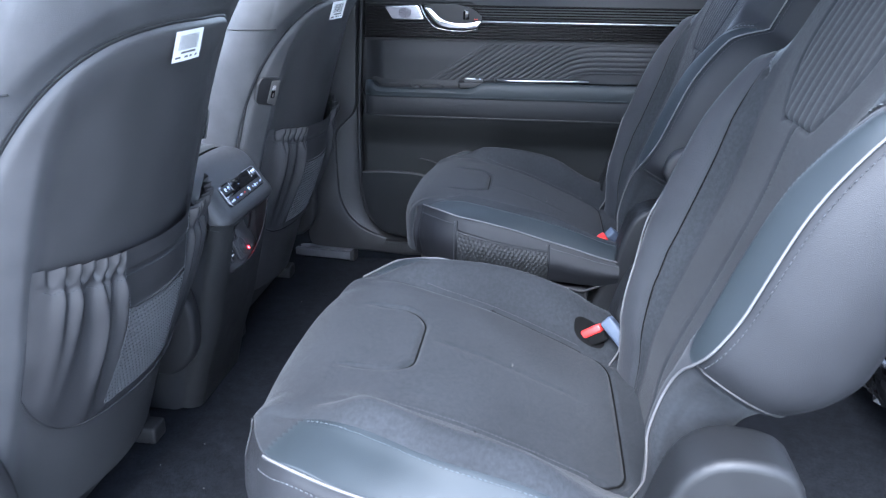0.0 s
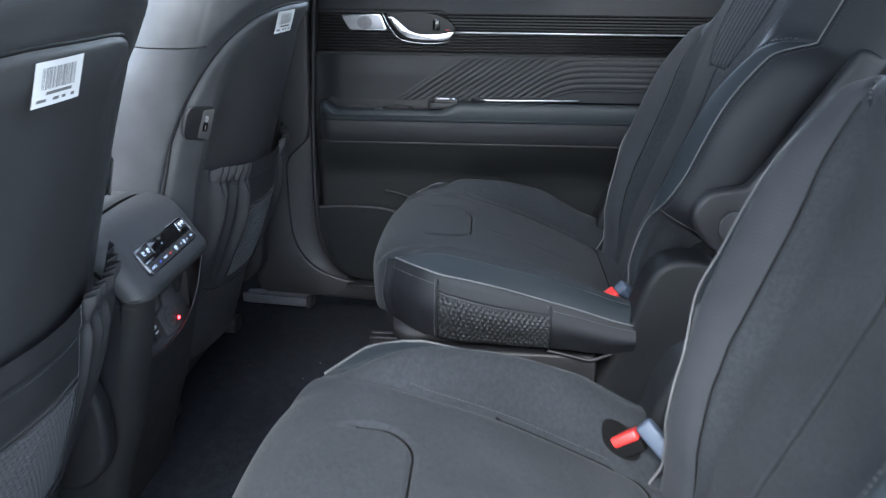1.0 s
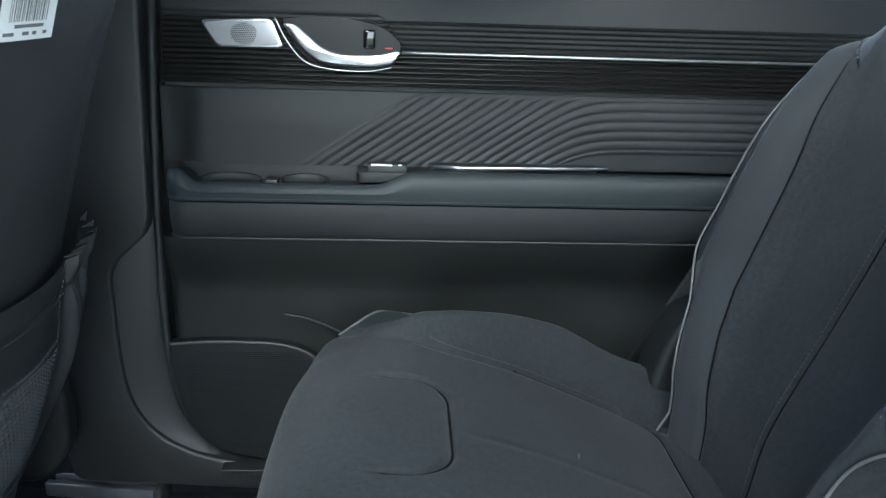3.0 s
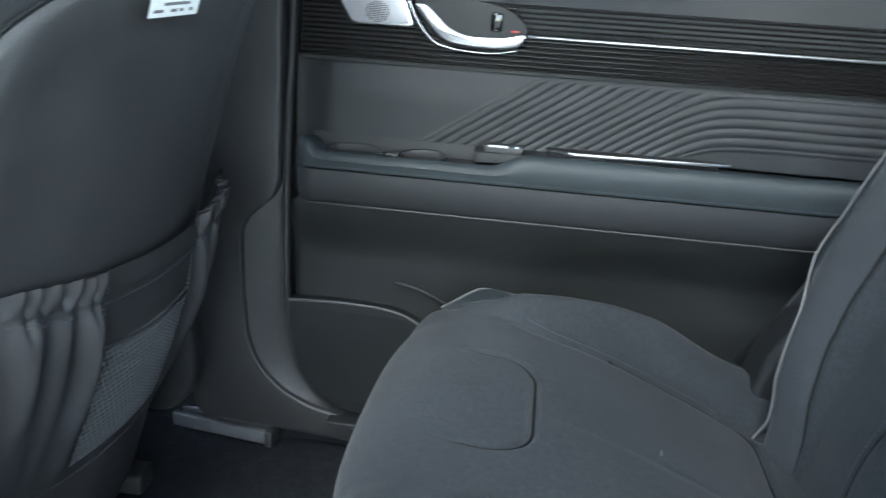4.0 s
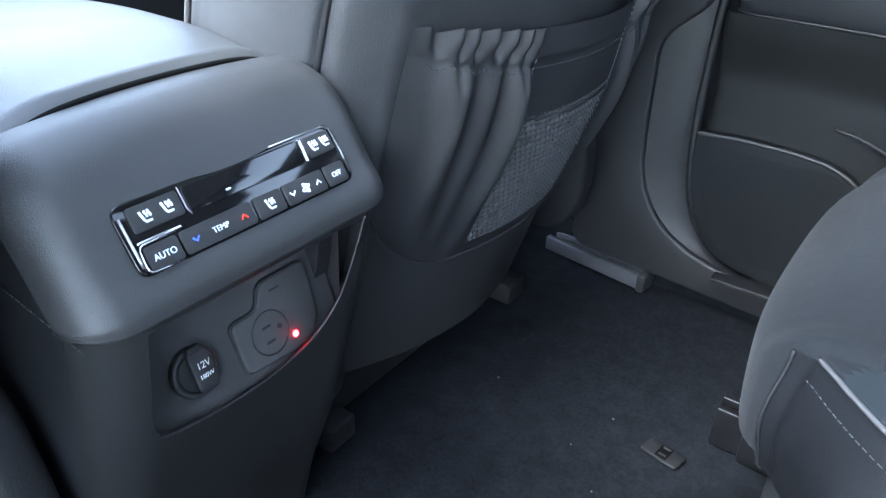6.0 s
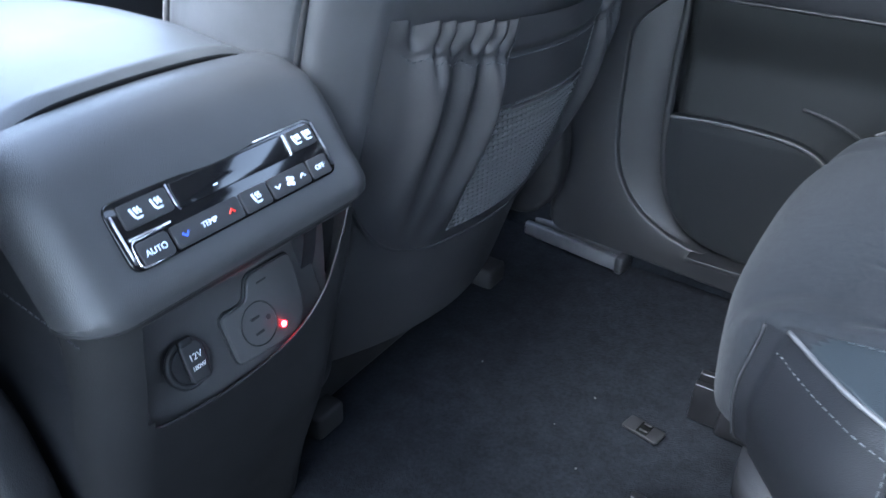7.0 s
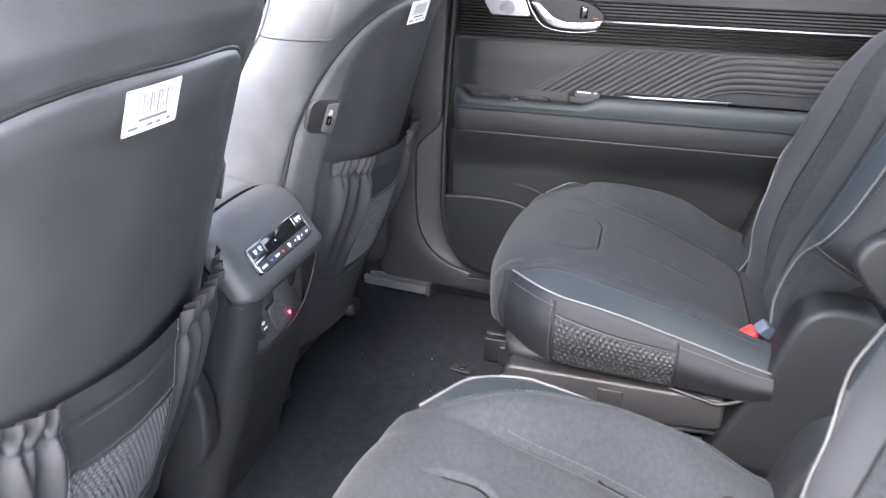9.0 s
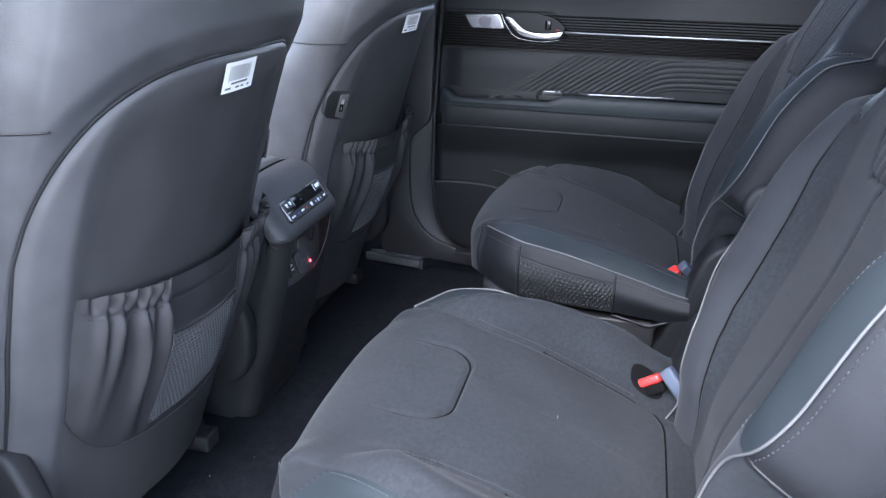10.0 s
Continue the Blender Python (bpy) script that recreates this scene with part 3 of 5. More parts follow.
def second_row_seat(s, at, label):
    seat = tagged(empty("captain_seat", at), label, "car seat", "second-row seats")

    def put(name, bm, mat, text="", parent=None, smooth=True):
        if s < 0:
            bmesh.ops.scale(bm, vec=(1, -1, 1), verts=bm.verts)
            bmesh.ops.reverse_faces(bm, faces=bm.faces)
        return part(name, bm, mat, parent or seat, text, smooth)

    W = 0.272
    front = lambda w: -0.008 * step(0.20, 0.165, np.abs(w)) + along(np.abs(w), [0, 0.06, 0.11, 0.15, 0.178, 0.200, 0.225, 0.246, 0.262, W], [-0.157, -0.156, -0.152, -0.143, -0.128, -0.107, -0.088, -0.070, -0.048, -0.012]) - (np.asarray(w) > 0) * (0.1 if s > 0 else 1.25) * along(np.abs(w), [0, 0.11, 0.15, 0.178, 0.20, 0.23, 0.252, 0.266, W], [0, 0.001, 0.006, 0.013, 0.024, 0.026, 0.020, 0.010, 0.0])
    centre = lambda x: along(x, [-0.20, -0.15, -0.10, -0.04, 0.015, 0.10, 0.20, 0.28, 0.36], [0.350, 0.357, 0.362, 0.362, 0.357, 0.334, 0.293, 0.258, 0.245])
    seam_w = lambda x: along(x, [-0.17, -0.09, -0.03, 0.02, 0.10, 0.28, 0.36], [0.185, 0.180, 0.172, 0.165, 0.163, 0.158, 0.158])
    leather_w = lambda x: along(x, [-0.17, -0.11, -0.05, 0.01, 0.06, 0.12, 0.3, 0.36], [0.188, 0.194, 0.206, 0.219, 0.231, 0.237, 0.238, 0.238])
    crest = lambda x: along(x, [-0.2, -0.11, -0.05, 0.01, 0.06, 0.12, 0.20, 0.28, 0.36], [0.350, 0.357, 0.368, 0.364, 0.358, 0.348, 0.327, 0.303, 0.290])
    edge_z = lambda x: along(x, [-0.2, -0.11, -0.07, -0.03, 0.017, 0.072, 0.138, 0.204, 0.262, 0.36], [0.344, 0.349, 0.358, 0.355, 0.347, 0.335, 0.317, 0.299, 0.282, 0.262])
    # the outboard side stands a little wider
    flare = lambda y: y * (1 + 0.055 * step(0.17, 0.272, y)) if s > 0 else y * (1 + 0.125 * step(0.15, 0.25, y) + 0.04 * step(0.17, 0.272, -y))

    def top(x, w):
        a = np.abs(w)
        sw = seam_w(x)
        lw = leather_w(x)
        out = (np.asarray(w) > 0) * step(-0.08, 0.0, x)
        tall = step(-0.085, 0.02, x) * step(0.29, 0.20, x) * ((np.asarray(w) < 0) * (s < 0) + 0.35 * (np.asarray(w) > 0) * (s > 0))
        cz, ez = crest(x) - 0.004 * out + 0.017 * tall, edge_z(x) - 0.010 * out + 0.013 * tall
        z = centre(x) + (cz - centre(x)) * step(0, 1, np.clip((a - sw) / np.maximum(lw - 0.010 - sw, 0.015), 0, 1)) + (0.012 + 0.013 * out) * step(-0.09, -0.01, x) * step(0.26, 0.15, x) * np.exp(-(((a - lw + 0.022) / 0.021) ** 2)) + (ez - cz) * np.clip((a - lw + 0.008) / (W - lw + 0.008), 0, 1) ** 1.9
        z = z - 0.004 * (1 - (a / 0.25) ** 2) * step(-0.1, 0.1, x) * (a < sw)
        groove = lambda d, g=0.0035, k=0.0032: -g * np.exp(-((d / k) ** 2))
        z = z + groove(a - sw, 0.0045, 0.006) * step(-0.09, -0.03, x)
        z = z + groove(a - leather_w(x), 0.0022, 0.0022) * step(-0.13, -0.10, x)
        # crescent at the front of the seat
        rr = np.hypot(np.maximum(x + 0.030, 0), np.maximum(a - 0.044, 0))
        z = z + groove(np.where((x > -0.030) | (a > 0.044), rr, 1) - 0.045, 0.0062, 0.0040) * step(-0.085, -0.035, x)
        z = z - 0.0010 * step(0.047, 0.038, rr) * step(-0.085, -0.03, x)
        # faint line behind the crescent, and the rounded rear seam
        z = z + groove(w + 0.012, 0.0009, 0.005) * step(0.022, 0.05, x) * step(0.25, 0.2, x)
        rb = np.hypot(np.maximum(x - 0.245, 0), np.maximum(a - (sw - 0.035), 0))
        z = z + groove(rb - 0.035, 0.005, 0.0035) * (x > 0.235)
        d = x - front(w)
        r = 0.005 + 0.080 * step(0.205, 0.150, a)
        z = z - 0.62 * r * (1 - (1 - (1 - np.clip(d / r, 0, 1)) ** 2.7) ** (1 / 2.2))
        return z

    nx, nw = 270, 241
    K1, K2 = 0.75, 0.875
    t = np.linspace(-1, 1, nw)[None, :] * np.ones((nx, 1))
    u = np.linspace(0, 1, nx)[:, None] ** 1.5
    w = W * t
    for _ in range(12):
        x = np.minimum(front(w) + (0.345 - front(w)) * u, 0.345)
        lw = leather_w(x)
        sw = np.minimum(seam_w(x), lw - 0.002)
        q = np.abs(t)
        w = np.sign(t) * np.where(q < K1, q / K1 * sw, np.where(q < K2, sw + (q - K1) / (K2 - K1) * (lw - sw), lw + (q - K2) / (1 - K2) * (W - lw)))
    z = top(x, w)
    pts = np.stack([x, flare(w), z], 2)
    xm = (x[:-1, :-1] + x[1:, 1:]) / 2
    qm = np.abs(t[:-1, :-1] + t[1:, 1:]) / 2
    hide = (qm > K2) & (xm > -0.112 + 0.034 * np.clip((1 - qm) / (1 - K2), 0, 1) ** 2)
    bolster = (qm > K1) & ~hide & (xm > -0.02)
    mid = w[:-1, :-1] < 0
    for side in (mid, ~mid):
        put("cushion_bolster", sheet(pts, True, bolster & side), SUEDE, "dark grey suede side bolster")
        put("cushion_edge", sheet(pts, True, hide & side & (xm < 0.292)), TEAL, "smooth blue-black leather edge")

    # skirt round the cushion
    ws = np.concatenate([np.full(60, -W), np.linspace(-W, W, 161)[1:-1], np.full(60, W)])
    xs = np.concatenate([np.linspace(0.290, -0.011, 60), front(np.linspace(-W, W, 161)[1:-1]), np.linspace(-0.011, 0.290, 60)])
    zt = top(np.maximum(xs, front(ws) + 0.0002), ws)
    nrm = np.stack([np.gradient(ws), -np.gradient(xs)], 1)
    nrm /= np.linalg.norm(nrm, axis=1)[:, None] + 1e-9
    nrm = -nrm
    rows = []
    lowz = np.where(np.abs(ws) >= W - 1e-6, along(np.clip(xs, -0.1, 0.33), [-0.1, -0.02, 0.15, 0.25, 0.33], [0.235, 0.226, 0.220, 0.216, 0.235]), 0.228)
    for k in np.linspace(0, 1, 26):
        zk = zt + (lowz - zt) * k
        bulge = 0.010 * math.sin(math.pi * min(1, k * 1.1)) ** 2 + 0.003 * step(0, 0.12, k) * (np.abs(ws) > 0.2) - 0.03 * step(0.8, 1.0, k) ** 2
        rows.append(np.stack([xs + nrm[:, 0] * bulge, ws + nrm[:, 1] * bulge, zk], 1))
    sk = np.array(rows)
    sk[..., 1] = flare(sk[..., 1])
    wc = np.abs((ws[:-1] + ws[1:]) / 2)
    ex, ew_ = x[0], w[0]
    nr = np.stack([np.gradient(ew_), -np.gradient(ex)], 1)
    nr = -nr / (np.linalg.norm(nr, axis=1)[:, None] + 1e-9)
    low = []
    for k in np.linspace(1, 0, 26)[:-1]:
        bulge = -0.005 * k * k - 0.03 * step(0.75, 1.0, k) ** 2
        low.append(np.stack([ex + nr[:, 0] * bulge, flare(ew_ + nr[:, 1] * bulge), z[0] + (0.228 - z[0]) * k], 1))
    skin = np.concatenate([np.array(low), pts], 0)
    cells = np.concatenate([np.tile(np.abs(ew_[:-1] + ew_[1:]) / 2 < 0.187, (25, 1)), ~hide & ~bolster], 0)
    put("seat_cushion", sheet(skin, True, cells), SUEDE, "dark grey suede seat cushion")
    for sgn in (-1, 1):
        put("side_skirt", sheet(sk, False, np.tile((wc >= 0.186) & (np.sign(ws[:-1] + ws[1:]) == sgn), (25, 1))), SIDE_LEATHER, "black leather side panel of the cushion")
    put("cushion_underside", prism(rounded([(-0.115, -0.235), (0.30, -0.235), (0.30, 0.235), (-0.115, 0.235)], 0.05), 0.212, 0.236, 0.0, axis="z"), DARK)
    # black cord sunk round the crescent, painting the seam's shadow line
    turn = [(-0.030 + 0.045 * math.cos(q), 0.044 + 0.045 * math.sin(q)) for q in np.linspace(0, math.pi / 2, 20)]
    half = [(0.015, 0.0)] + turn + [(-0.030 - 0.004 * k, 0.089) for k in range(1, 6)]
    ring = [(a, -b) for a, b in half[:0:-1]] + half
    put("crescent_seam_shade", tube([(a, float(flare(np.array(b))), float(top(np.array(a), np.array(b))) + 0.0001) for a, b in ring], 0.0016, 6), VOID)
    rear = [(0.10, 0.163), (0.16, 0.161), (0.235, 0.158), (0.262, 0.150), (0.275, 0.132), (0.279, 0.10), (0.280, 0.0)]
    rear = curve_through(rear + [(a, -b) for a, b in rear[-2::-1]], 120)
    put("rear_seam", tube([(a, float(flare(np.array(b))), float(top(np.array(a), np.array(b))) + 0.0004) for a, b in rear], 0.0016, 6), VOID)
    # piping and stitching along both top edges
    for sgn in (-1, 1):
        pick = (np.sign(ws) == sgn) & (np.abs(ws) > 0.196) & (xs > -0.112)
        line = sk[0][pick] + np.array((-0.001, sgn * 0.0016, 0.0012))
        line = line[::-1] if sgn > 0 else line
        put("piping", tube(curve_through(line[::4], 150), 0.0016, 8), PIPING, "silver-grey piping")
        put("edge_stitching", stitches(sk[3][pick] + np.array((-0.0008, sgn * 0.001, 0)), 0.0034, 0.0024, 0.0006), THREAD)
        edge_line = []
        for xx in np.linspace(-0.074, 0.29, 120):
            ww = float(leather_w(xx)) + 0.005
            edge_line.append((xx, float(flare(np.array(sgn * ww))), float(top(np.array(xx), np.array(sgn * ww))) + 0.0006))
        for dd, q0 in ((-0.0065, -0.02), (0.0065, 0.0)):
            seam = []
            for xx in np.linspace(q0, 0.235, 100):
                ww = float(seam_w(xx)) + dd
                seam.append((xx, sgn * ww, float(top(np.array(xx), np.array(sgn * ww))) + 0.0003))
            put("seam_stitching", stitches(seam, 0.0030, 0.0022, 0.0005), DARK_THREAD)
        put("leather_stitching", stitches(edge_line, 0.0034, 0.0024, 0.0005), MID_THREAD)
        # front corner seam running down
        i = int(np.argmin(np.abs(ws - sgn * 0.186) + (xs > 0)))
        put("corner_seam", tube(sk[:, i] + np.array((-0.0015, 0, 0)), 0.0016, 6), LEATHER_SOFT)
        put("corner_stitching", stitches(sk[:, i] + np.array((-0.0015, sgn * -0.006, 0)), 0.0034, 0.0024, 0.0006), THREAD)

    # net pocket on the inboard side
    def side_at(xx, k):
        pick = np.where((ws < -0.25))[0]
        col = np.array([[np.interp(xx, sk[r][pick][::-1, 0], sk[r][pick][::-1, c]) for c in (0, 1, 2)] for r in range(26)])
        return np.array([np.interp(k * 25, np.arange(26), col[:, c]) for c in range(3)])

    n1, n2 = 280, 120
    a = np.zeros((n2, n1, 3))
    cols = np.array([[side_at(xx, k) for k in np.linspace(0.09, 0.97, 16)] for xx in np.linspace(-0.029, 0.150, 40)])
    for j in range(n1):
        fj = j / (n1 - 1) * 39
        j0 = min(38, int(fj))
        col = cols[j0] * (1 - fj + j0) + cols[j0 + 1] * (fj - j0)
        uu = j / (n1 - 1)
        sag = 0.16 + 0.06 * math.sin(math.pi * uu)
        for i in range(n2):
            v = i / (n2 - 1)
            fi = v * 15
            i0 = min(14, int(fi))
            p = col[i0] * (1 - fi + i0) + col[i0 + 1] * (fi - i0)
            if v < sag:
                lump = 0.0040 - 0.0012 * math.exp(-(((v - sag + 0.035) / 0.012) ** 2))
            else:
                cell = (v - sag) * 14
                row = math.floor(cell)
                wave = 0.5 + 0.5 * math.cos(2 * math.pi * (uu * 21 + 0.5 * (row % 2) + 0.10 * math.sin(row * 1.7) + 0.22 * (cell - row)))
                lump = 0.0009 + 0.0016 * wave**1.3 * math.sin(math.pi * (cell - row)) ** 0.7
            a[i, j] = p + np.array((0, -lump - 0.0025 * math.sin(math.pi * uu), 0))
    vv = np.linspace(0, 1, n2)[:-1, None] * np.ones((1, n1 - 1))
    sag = 0.16 + 0.06 * np.sin(np.pi * np.linspace(0, 1, n1)[None, :-1])
    put("pocket_hem", sheet(a, True, vv < sag), SIDE_LEATHER, "folded leather hem")
    put("net_pocket", sheet(a, True, vv >= sag), material("black_net", (0.015, 0.016, 0.017), 0.6, mottle=0.2, wear=200), "elastic woven net pocket")
    for xx in (-0.031, 0.152):
        put("pocket_seam", tube([side_at(xx, k) + np.array((0, -0.002, 0)) for k in np.linspace(0.06, 0.98, 20)], 0.0020, 6), SIDE_LEATHER)
        put("pocket_stitching", stitches([side_at(xx - 0.005, k) + np.array((0, -0.0006, 0)) for k in np.linspace(0.08, 0.96, 20)], 0.0034, 0.0024, 0.0006), THREAD)
    put("flap_edge", tube(curve_through([(0.15, -0.262, 0.222), (0.20, -0.268, 0.214), (0.222, -0.270, 0.211), (0.25, -0.270, 0.222), (0.285, -0.268, 0.240)], 24), 0.003, 6), GREY_PLASTIC)

    # backrest face
    TOPH = 0.74
    edge_w = lambda h: along(h, [-0.03, 0.05, 0.10, 0.14, 0.175, 0.20, 0.22, 0.25, 0.32, 0.42, 0.50, 0.58, 0.70, 0.80], [0.158, 0.157, 0.157, 0.164, 0.173, 0.190, 0.211, 0.228, 0.235, 0.233, 0.228, 0.217, 0.20, 0.18])
    base_o = lambda h: along(h, [-0.03, 0.0, 0.06, 0.13, 0.25, 0.33, 0.38, 0.45, 0.52, 0.62, 0.80], [-0.045, -0.040, -0.022, 0.0, 0.012, 0.021, 0.029, 0.043, 0.050, 0.052, 0.045])
    crest_o = lambda h: along(h, [-0.03, 0.05, 0.08, 0.10, 0.14, 0.175, 0.205, 0.25, 0.33, 0.40, 0.46, 0.52, 0.58, 0.80], [-0.030, 0.006, 0.022, 0.034, 0.048, 0.056, 0.062, 0.070, 0.080, 0.084, 0.076, 0.060, 0.050, 0.040])
    inner_w = lambda h: along(h, [-0.03, 0.06, 0.13, 0.20, 0.26, 0.37, 0.44, 0.52, 0.6, 0.8], [0.095, 0.105, 0.120, 0.140, 0.150, 0.156, 0.168, 0.185, 0.19, 0.17])
    strip_w = lambda h, w: along(h, [-0.03, 0.19, 0.215, 0.24, 0.30, 0.40, 0.47, 0.53, 0.8], [0.30, 0.225, 0.190, 0.178, 0.180, 0.186, 0.192, 0.205, 0.21]) + np.where(np.asarray(w) * s > 0, 0.014, 0)
    ins_w = lambda h: np.where(h < 0.45, 0, along(np.maximum(h, 0.45), [0.45, 0.462, 0.51, 0.58, 0.75, 0.8], [0.042, 0.058, 0.090, 0.105, 0.110, 0.110]))
    INS = 0.452

    def face(h, w):
        a, ew, iw, o = np.abs(w), edge_w(h), inner_w(h), base_o(h)
        lift = np.maximum(crest_o(h) - o, 0)
        cw = np.maximum(along(h, [-0.03, 0.14, 0.20, 0.26, 0.36, 0.48, 0.8], [0.146, 0.152, 0.168, 0.186, 0.190, 0.196, 0.21]), iw + 0.03)
        cw = np.minimum(cw, ew * 0.93)
        o = o + lift * step(0, 1, np.clip((a - iw * 0.72) / (cw - iw * 0.72 + 0.006), 0, 1)) - (0.004 + 0.012 * step(0.19, 0.30, h)) * np.clip((a - cw) / (ew - cw), 0, 1) ** 1.6
        g = lambda d, dep=0.004, k=0.003: -dep * np.exp(-((d / k) ** 2))
        o = o + g(a - iw, 0.006, 0.004) * step(0.54, 0.48, h)
        o = o + g(a - strip_w(h, w), 0.0025, 0.0024) * step(0.215, 0.235, h) * step(0.5, 0.47, h)
        o = o + g(w, 0.0035, 0.004) * step(INS + 0.003, INS - 0.01, h) * step(0.0, 0.05, h)
        inside = (a < ins_w(h)) & (h > INS)
        o = o + g(a - ins_w(h), 0.004, 0.003) * (h > INS - 0.002) + g(h - INS, 0.004, 0.003) * (a < 0.047)
        o = o + np.where(inside, 0.0020 * np.abs(np.sin(w * np.pi / 0.0205)) ** 0.6 - 0.0015, 0)
        sh = (h - 0.488) - 0.9 * (a - 0.165)
        o = o + g(sh, 0.006, 0.004) * (a > 0.160) - 0.045 * step(0.155, 0.225, a) * step(0.49, 0.56, h)
        return o

    nh, nw = 250, 201
    h = np.linspace(-0.03, TOPH, nh)[:, None] * np.ones((1, nw))
    t = np.linspace(-1, 1, nw)[None, :] * np.ones((nh, 1))
    q, iw, ew = np.abs(t), inner_w(h), edge_w(h)
    sw = np.clip(strip_w(h, t), iw + 0.004, ew - 0.004)
    w = np.sign(t) * np.where(q < 0.7, q / 0.7 * iw, np.where(q < 0.85, iw + (q - 0.7) / 0.15 * (sw - iw), sw + (q - 0.85) / 0.15 * (ew - sw)))
    P = back_point(h, w, face(h, w))
    hm, am = (h[:-1, :-1] + h[1:, 1:]) / 2, np.abs(w[:-1, :-1] + w[1:, 1:]) / 2
    shoulder = (hm - 0.488 > 0.9 * (am - 0.165)) & (am > 0.160)
    qm = np.abs(t[:-1, :-1] + t[1:, 1:]) / 2
    leather = (qm > 0.85) & (hm > 0.215) & ~shoulder
    ins = (am < ins_w(hm)) & (hm > INS)
    knit = (qm > 0.7) & ~leather & ~ins & ~shoulder & (hm < 0.56)
    put("backrest", sheet(P, True, ~leather & ~ins & ~knit & ~shoulder), SUEDE, "dark grey suede backrest")
    put("backrest_insert", sheet(P, True, ins), SUEDE, "ribbed suede insert")
    mid = w[:-1, :-1] < 0
    for side in (mid, ~mid):
        put("back_bolster", sheet(P, True, knit & side), KNIT, "perforated grey knit side bolster")
        put("back_edge", sheet(P, True, leather & side), TEAL, "smooth blue-black leather edge")
        put("shoulder_panel", sheet(P, True, shoulder & side), SIDE_LEATHER, "black leather shoulder panel")
    for k in range(-5, 6):
        ww = 0.0205 * k
        run = [back_point(q, ww, float(face(np.array(q), np.array(ww))) + 0.0003) for q in np.linspace(INS + 0.006, 0.73, 90) if abs(ww) < float(ins_w(np.array(q))) - 0.004]
        if len(run) > 5:
            put("rib_stitching", stitches(run, 0.0030, 0.0022, 0.0005), DARK_THREAD)
    put("centre_stitching", stitches([back_point(q, 0.006, float(face(np.array(q), np.array(0.006))) + 0.0003) for q in np.linspace(0.05, INS - 0.01, 90)], 0.0030, 0.0022, 0.0005), DARK_THREAD)
    # sunk seams beside the bolsters and down the middle
    for sgn in (-1, 1):
        run = [(q, sgn * float(inner_w(q))) for q in np.linspace(0.02, 0.49, 80)]
        put("bolster_seam", tube([back_point(q, v, float(face(np.array(q), np.array(v))) + 0.0002) for q, v in run], 0.0013, 6), VOID)
    put("centre_seam", tube([back_point(q, 0.0, float(face(np.array(q), np.array(0.0))) + 0.0002) for q in np.linspace(0.05, INS - 0.004, 60)], 0.0013, 6), VOID)
    # sides of the backrest, rounding to its back
    for sgn in (-1, 1):
        hh = np.linspace(-0.03, TOPH, 110)
        ew = edge_w(hh) * sgn
        o0 = face(hh, ew)
        rows = []
        for k, (dw, do) in enumerate(curve_through([(0, 0), (0.008, -0.006), (0.020, -0.035), (0.026, -0.07), (0.020, -0.105), (0.0, -0.13), (-0.05, -0.145), (-0.22, -0.15)], 30)):
            fall = np.where(hh < 0.21, 0.55, 1.0) if k > 2 else 1.0
            rows.append(back_point(hh, ew + sgn * dw * fall, np.maximum(o0, 0.0) + do * (0.62 + 0.38 * step(0.15, 0.3, hh))))
        arr = np.array(rows)
        low = np.tile(((hh[:-1] + hh[1:]) / 2) < 0.210, (29, 1))
        put("side_panel", sheet(arr, sgn < 0, ~low), SIDE_LEATHER, "black leather side of the backrest")
        put("lower_side", sheet(arr, sgn < 0, low), SUEDE, "grey cloth side below the bolster")
        up = hh > 0.212
        lo_line = arr[0][~up] + np.array((-0.0025, sgn * 0.001, 0.0013))
        hi_line = arr[0][up] + np.array((-0.0025, sgn * 0.0012, 0.0013))
        put("back_piping", tube(np.vstack([lo_line[4:], hi_line[1:]]), 0.0014, 8), PIPING, "silver-grey piping")
        put("back_stitching", stitches((arr[0] * 0.4 + arr[1] * 0.6)[up] + np.array((-0.0006, sgn * 0.0012, 0)), 0.0036, 0.0026, 0.0007), DARK_THREAD)
        put("joint_seam", tube(arr[:20, int(np.argmax(up))] + np.array((0, sgn * 0.001, 0)), 0.0014, 6), DARK)
        line = []
        for q in np.linspace(0.225, 0.475, 90):
            ww = float(strip_w(q, sgn)) - 0.004
            line.append(back_point(q, sgn * ww, float(face(np.array(q), np.array(sgn * ww))) + 0.0006))
        ss = [back_point(0.494 + 0.9 * (q - 0.165), sgn * q, float(face(np.array(0.494 + 0.9 * (q - 0.165)), np.array(sgn * q))) + 0.0008) for q in np.linspace(0.166, 0.212, 40)]
        put("shoulder_stitching", stitches(ss, 0.004, 0.0026, 0.0009), THREAD)
        put("strip_stitching", stitches(line, 0.0034, 0.0024, 0.0005), MID_THREAD if sgn < 0 < s or s < 0 < sgn else DARK_THREAD)
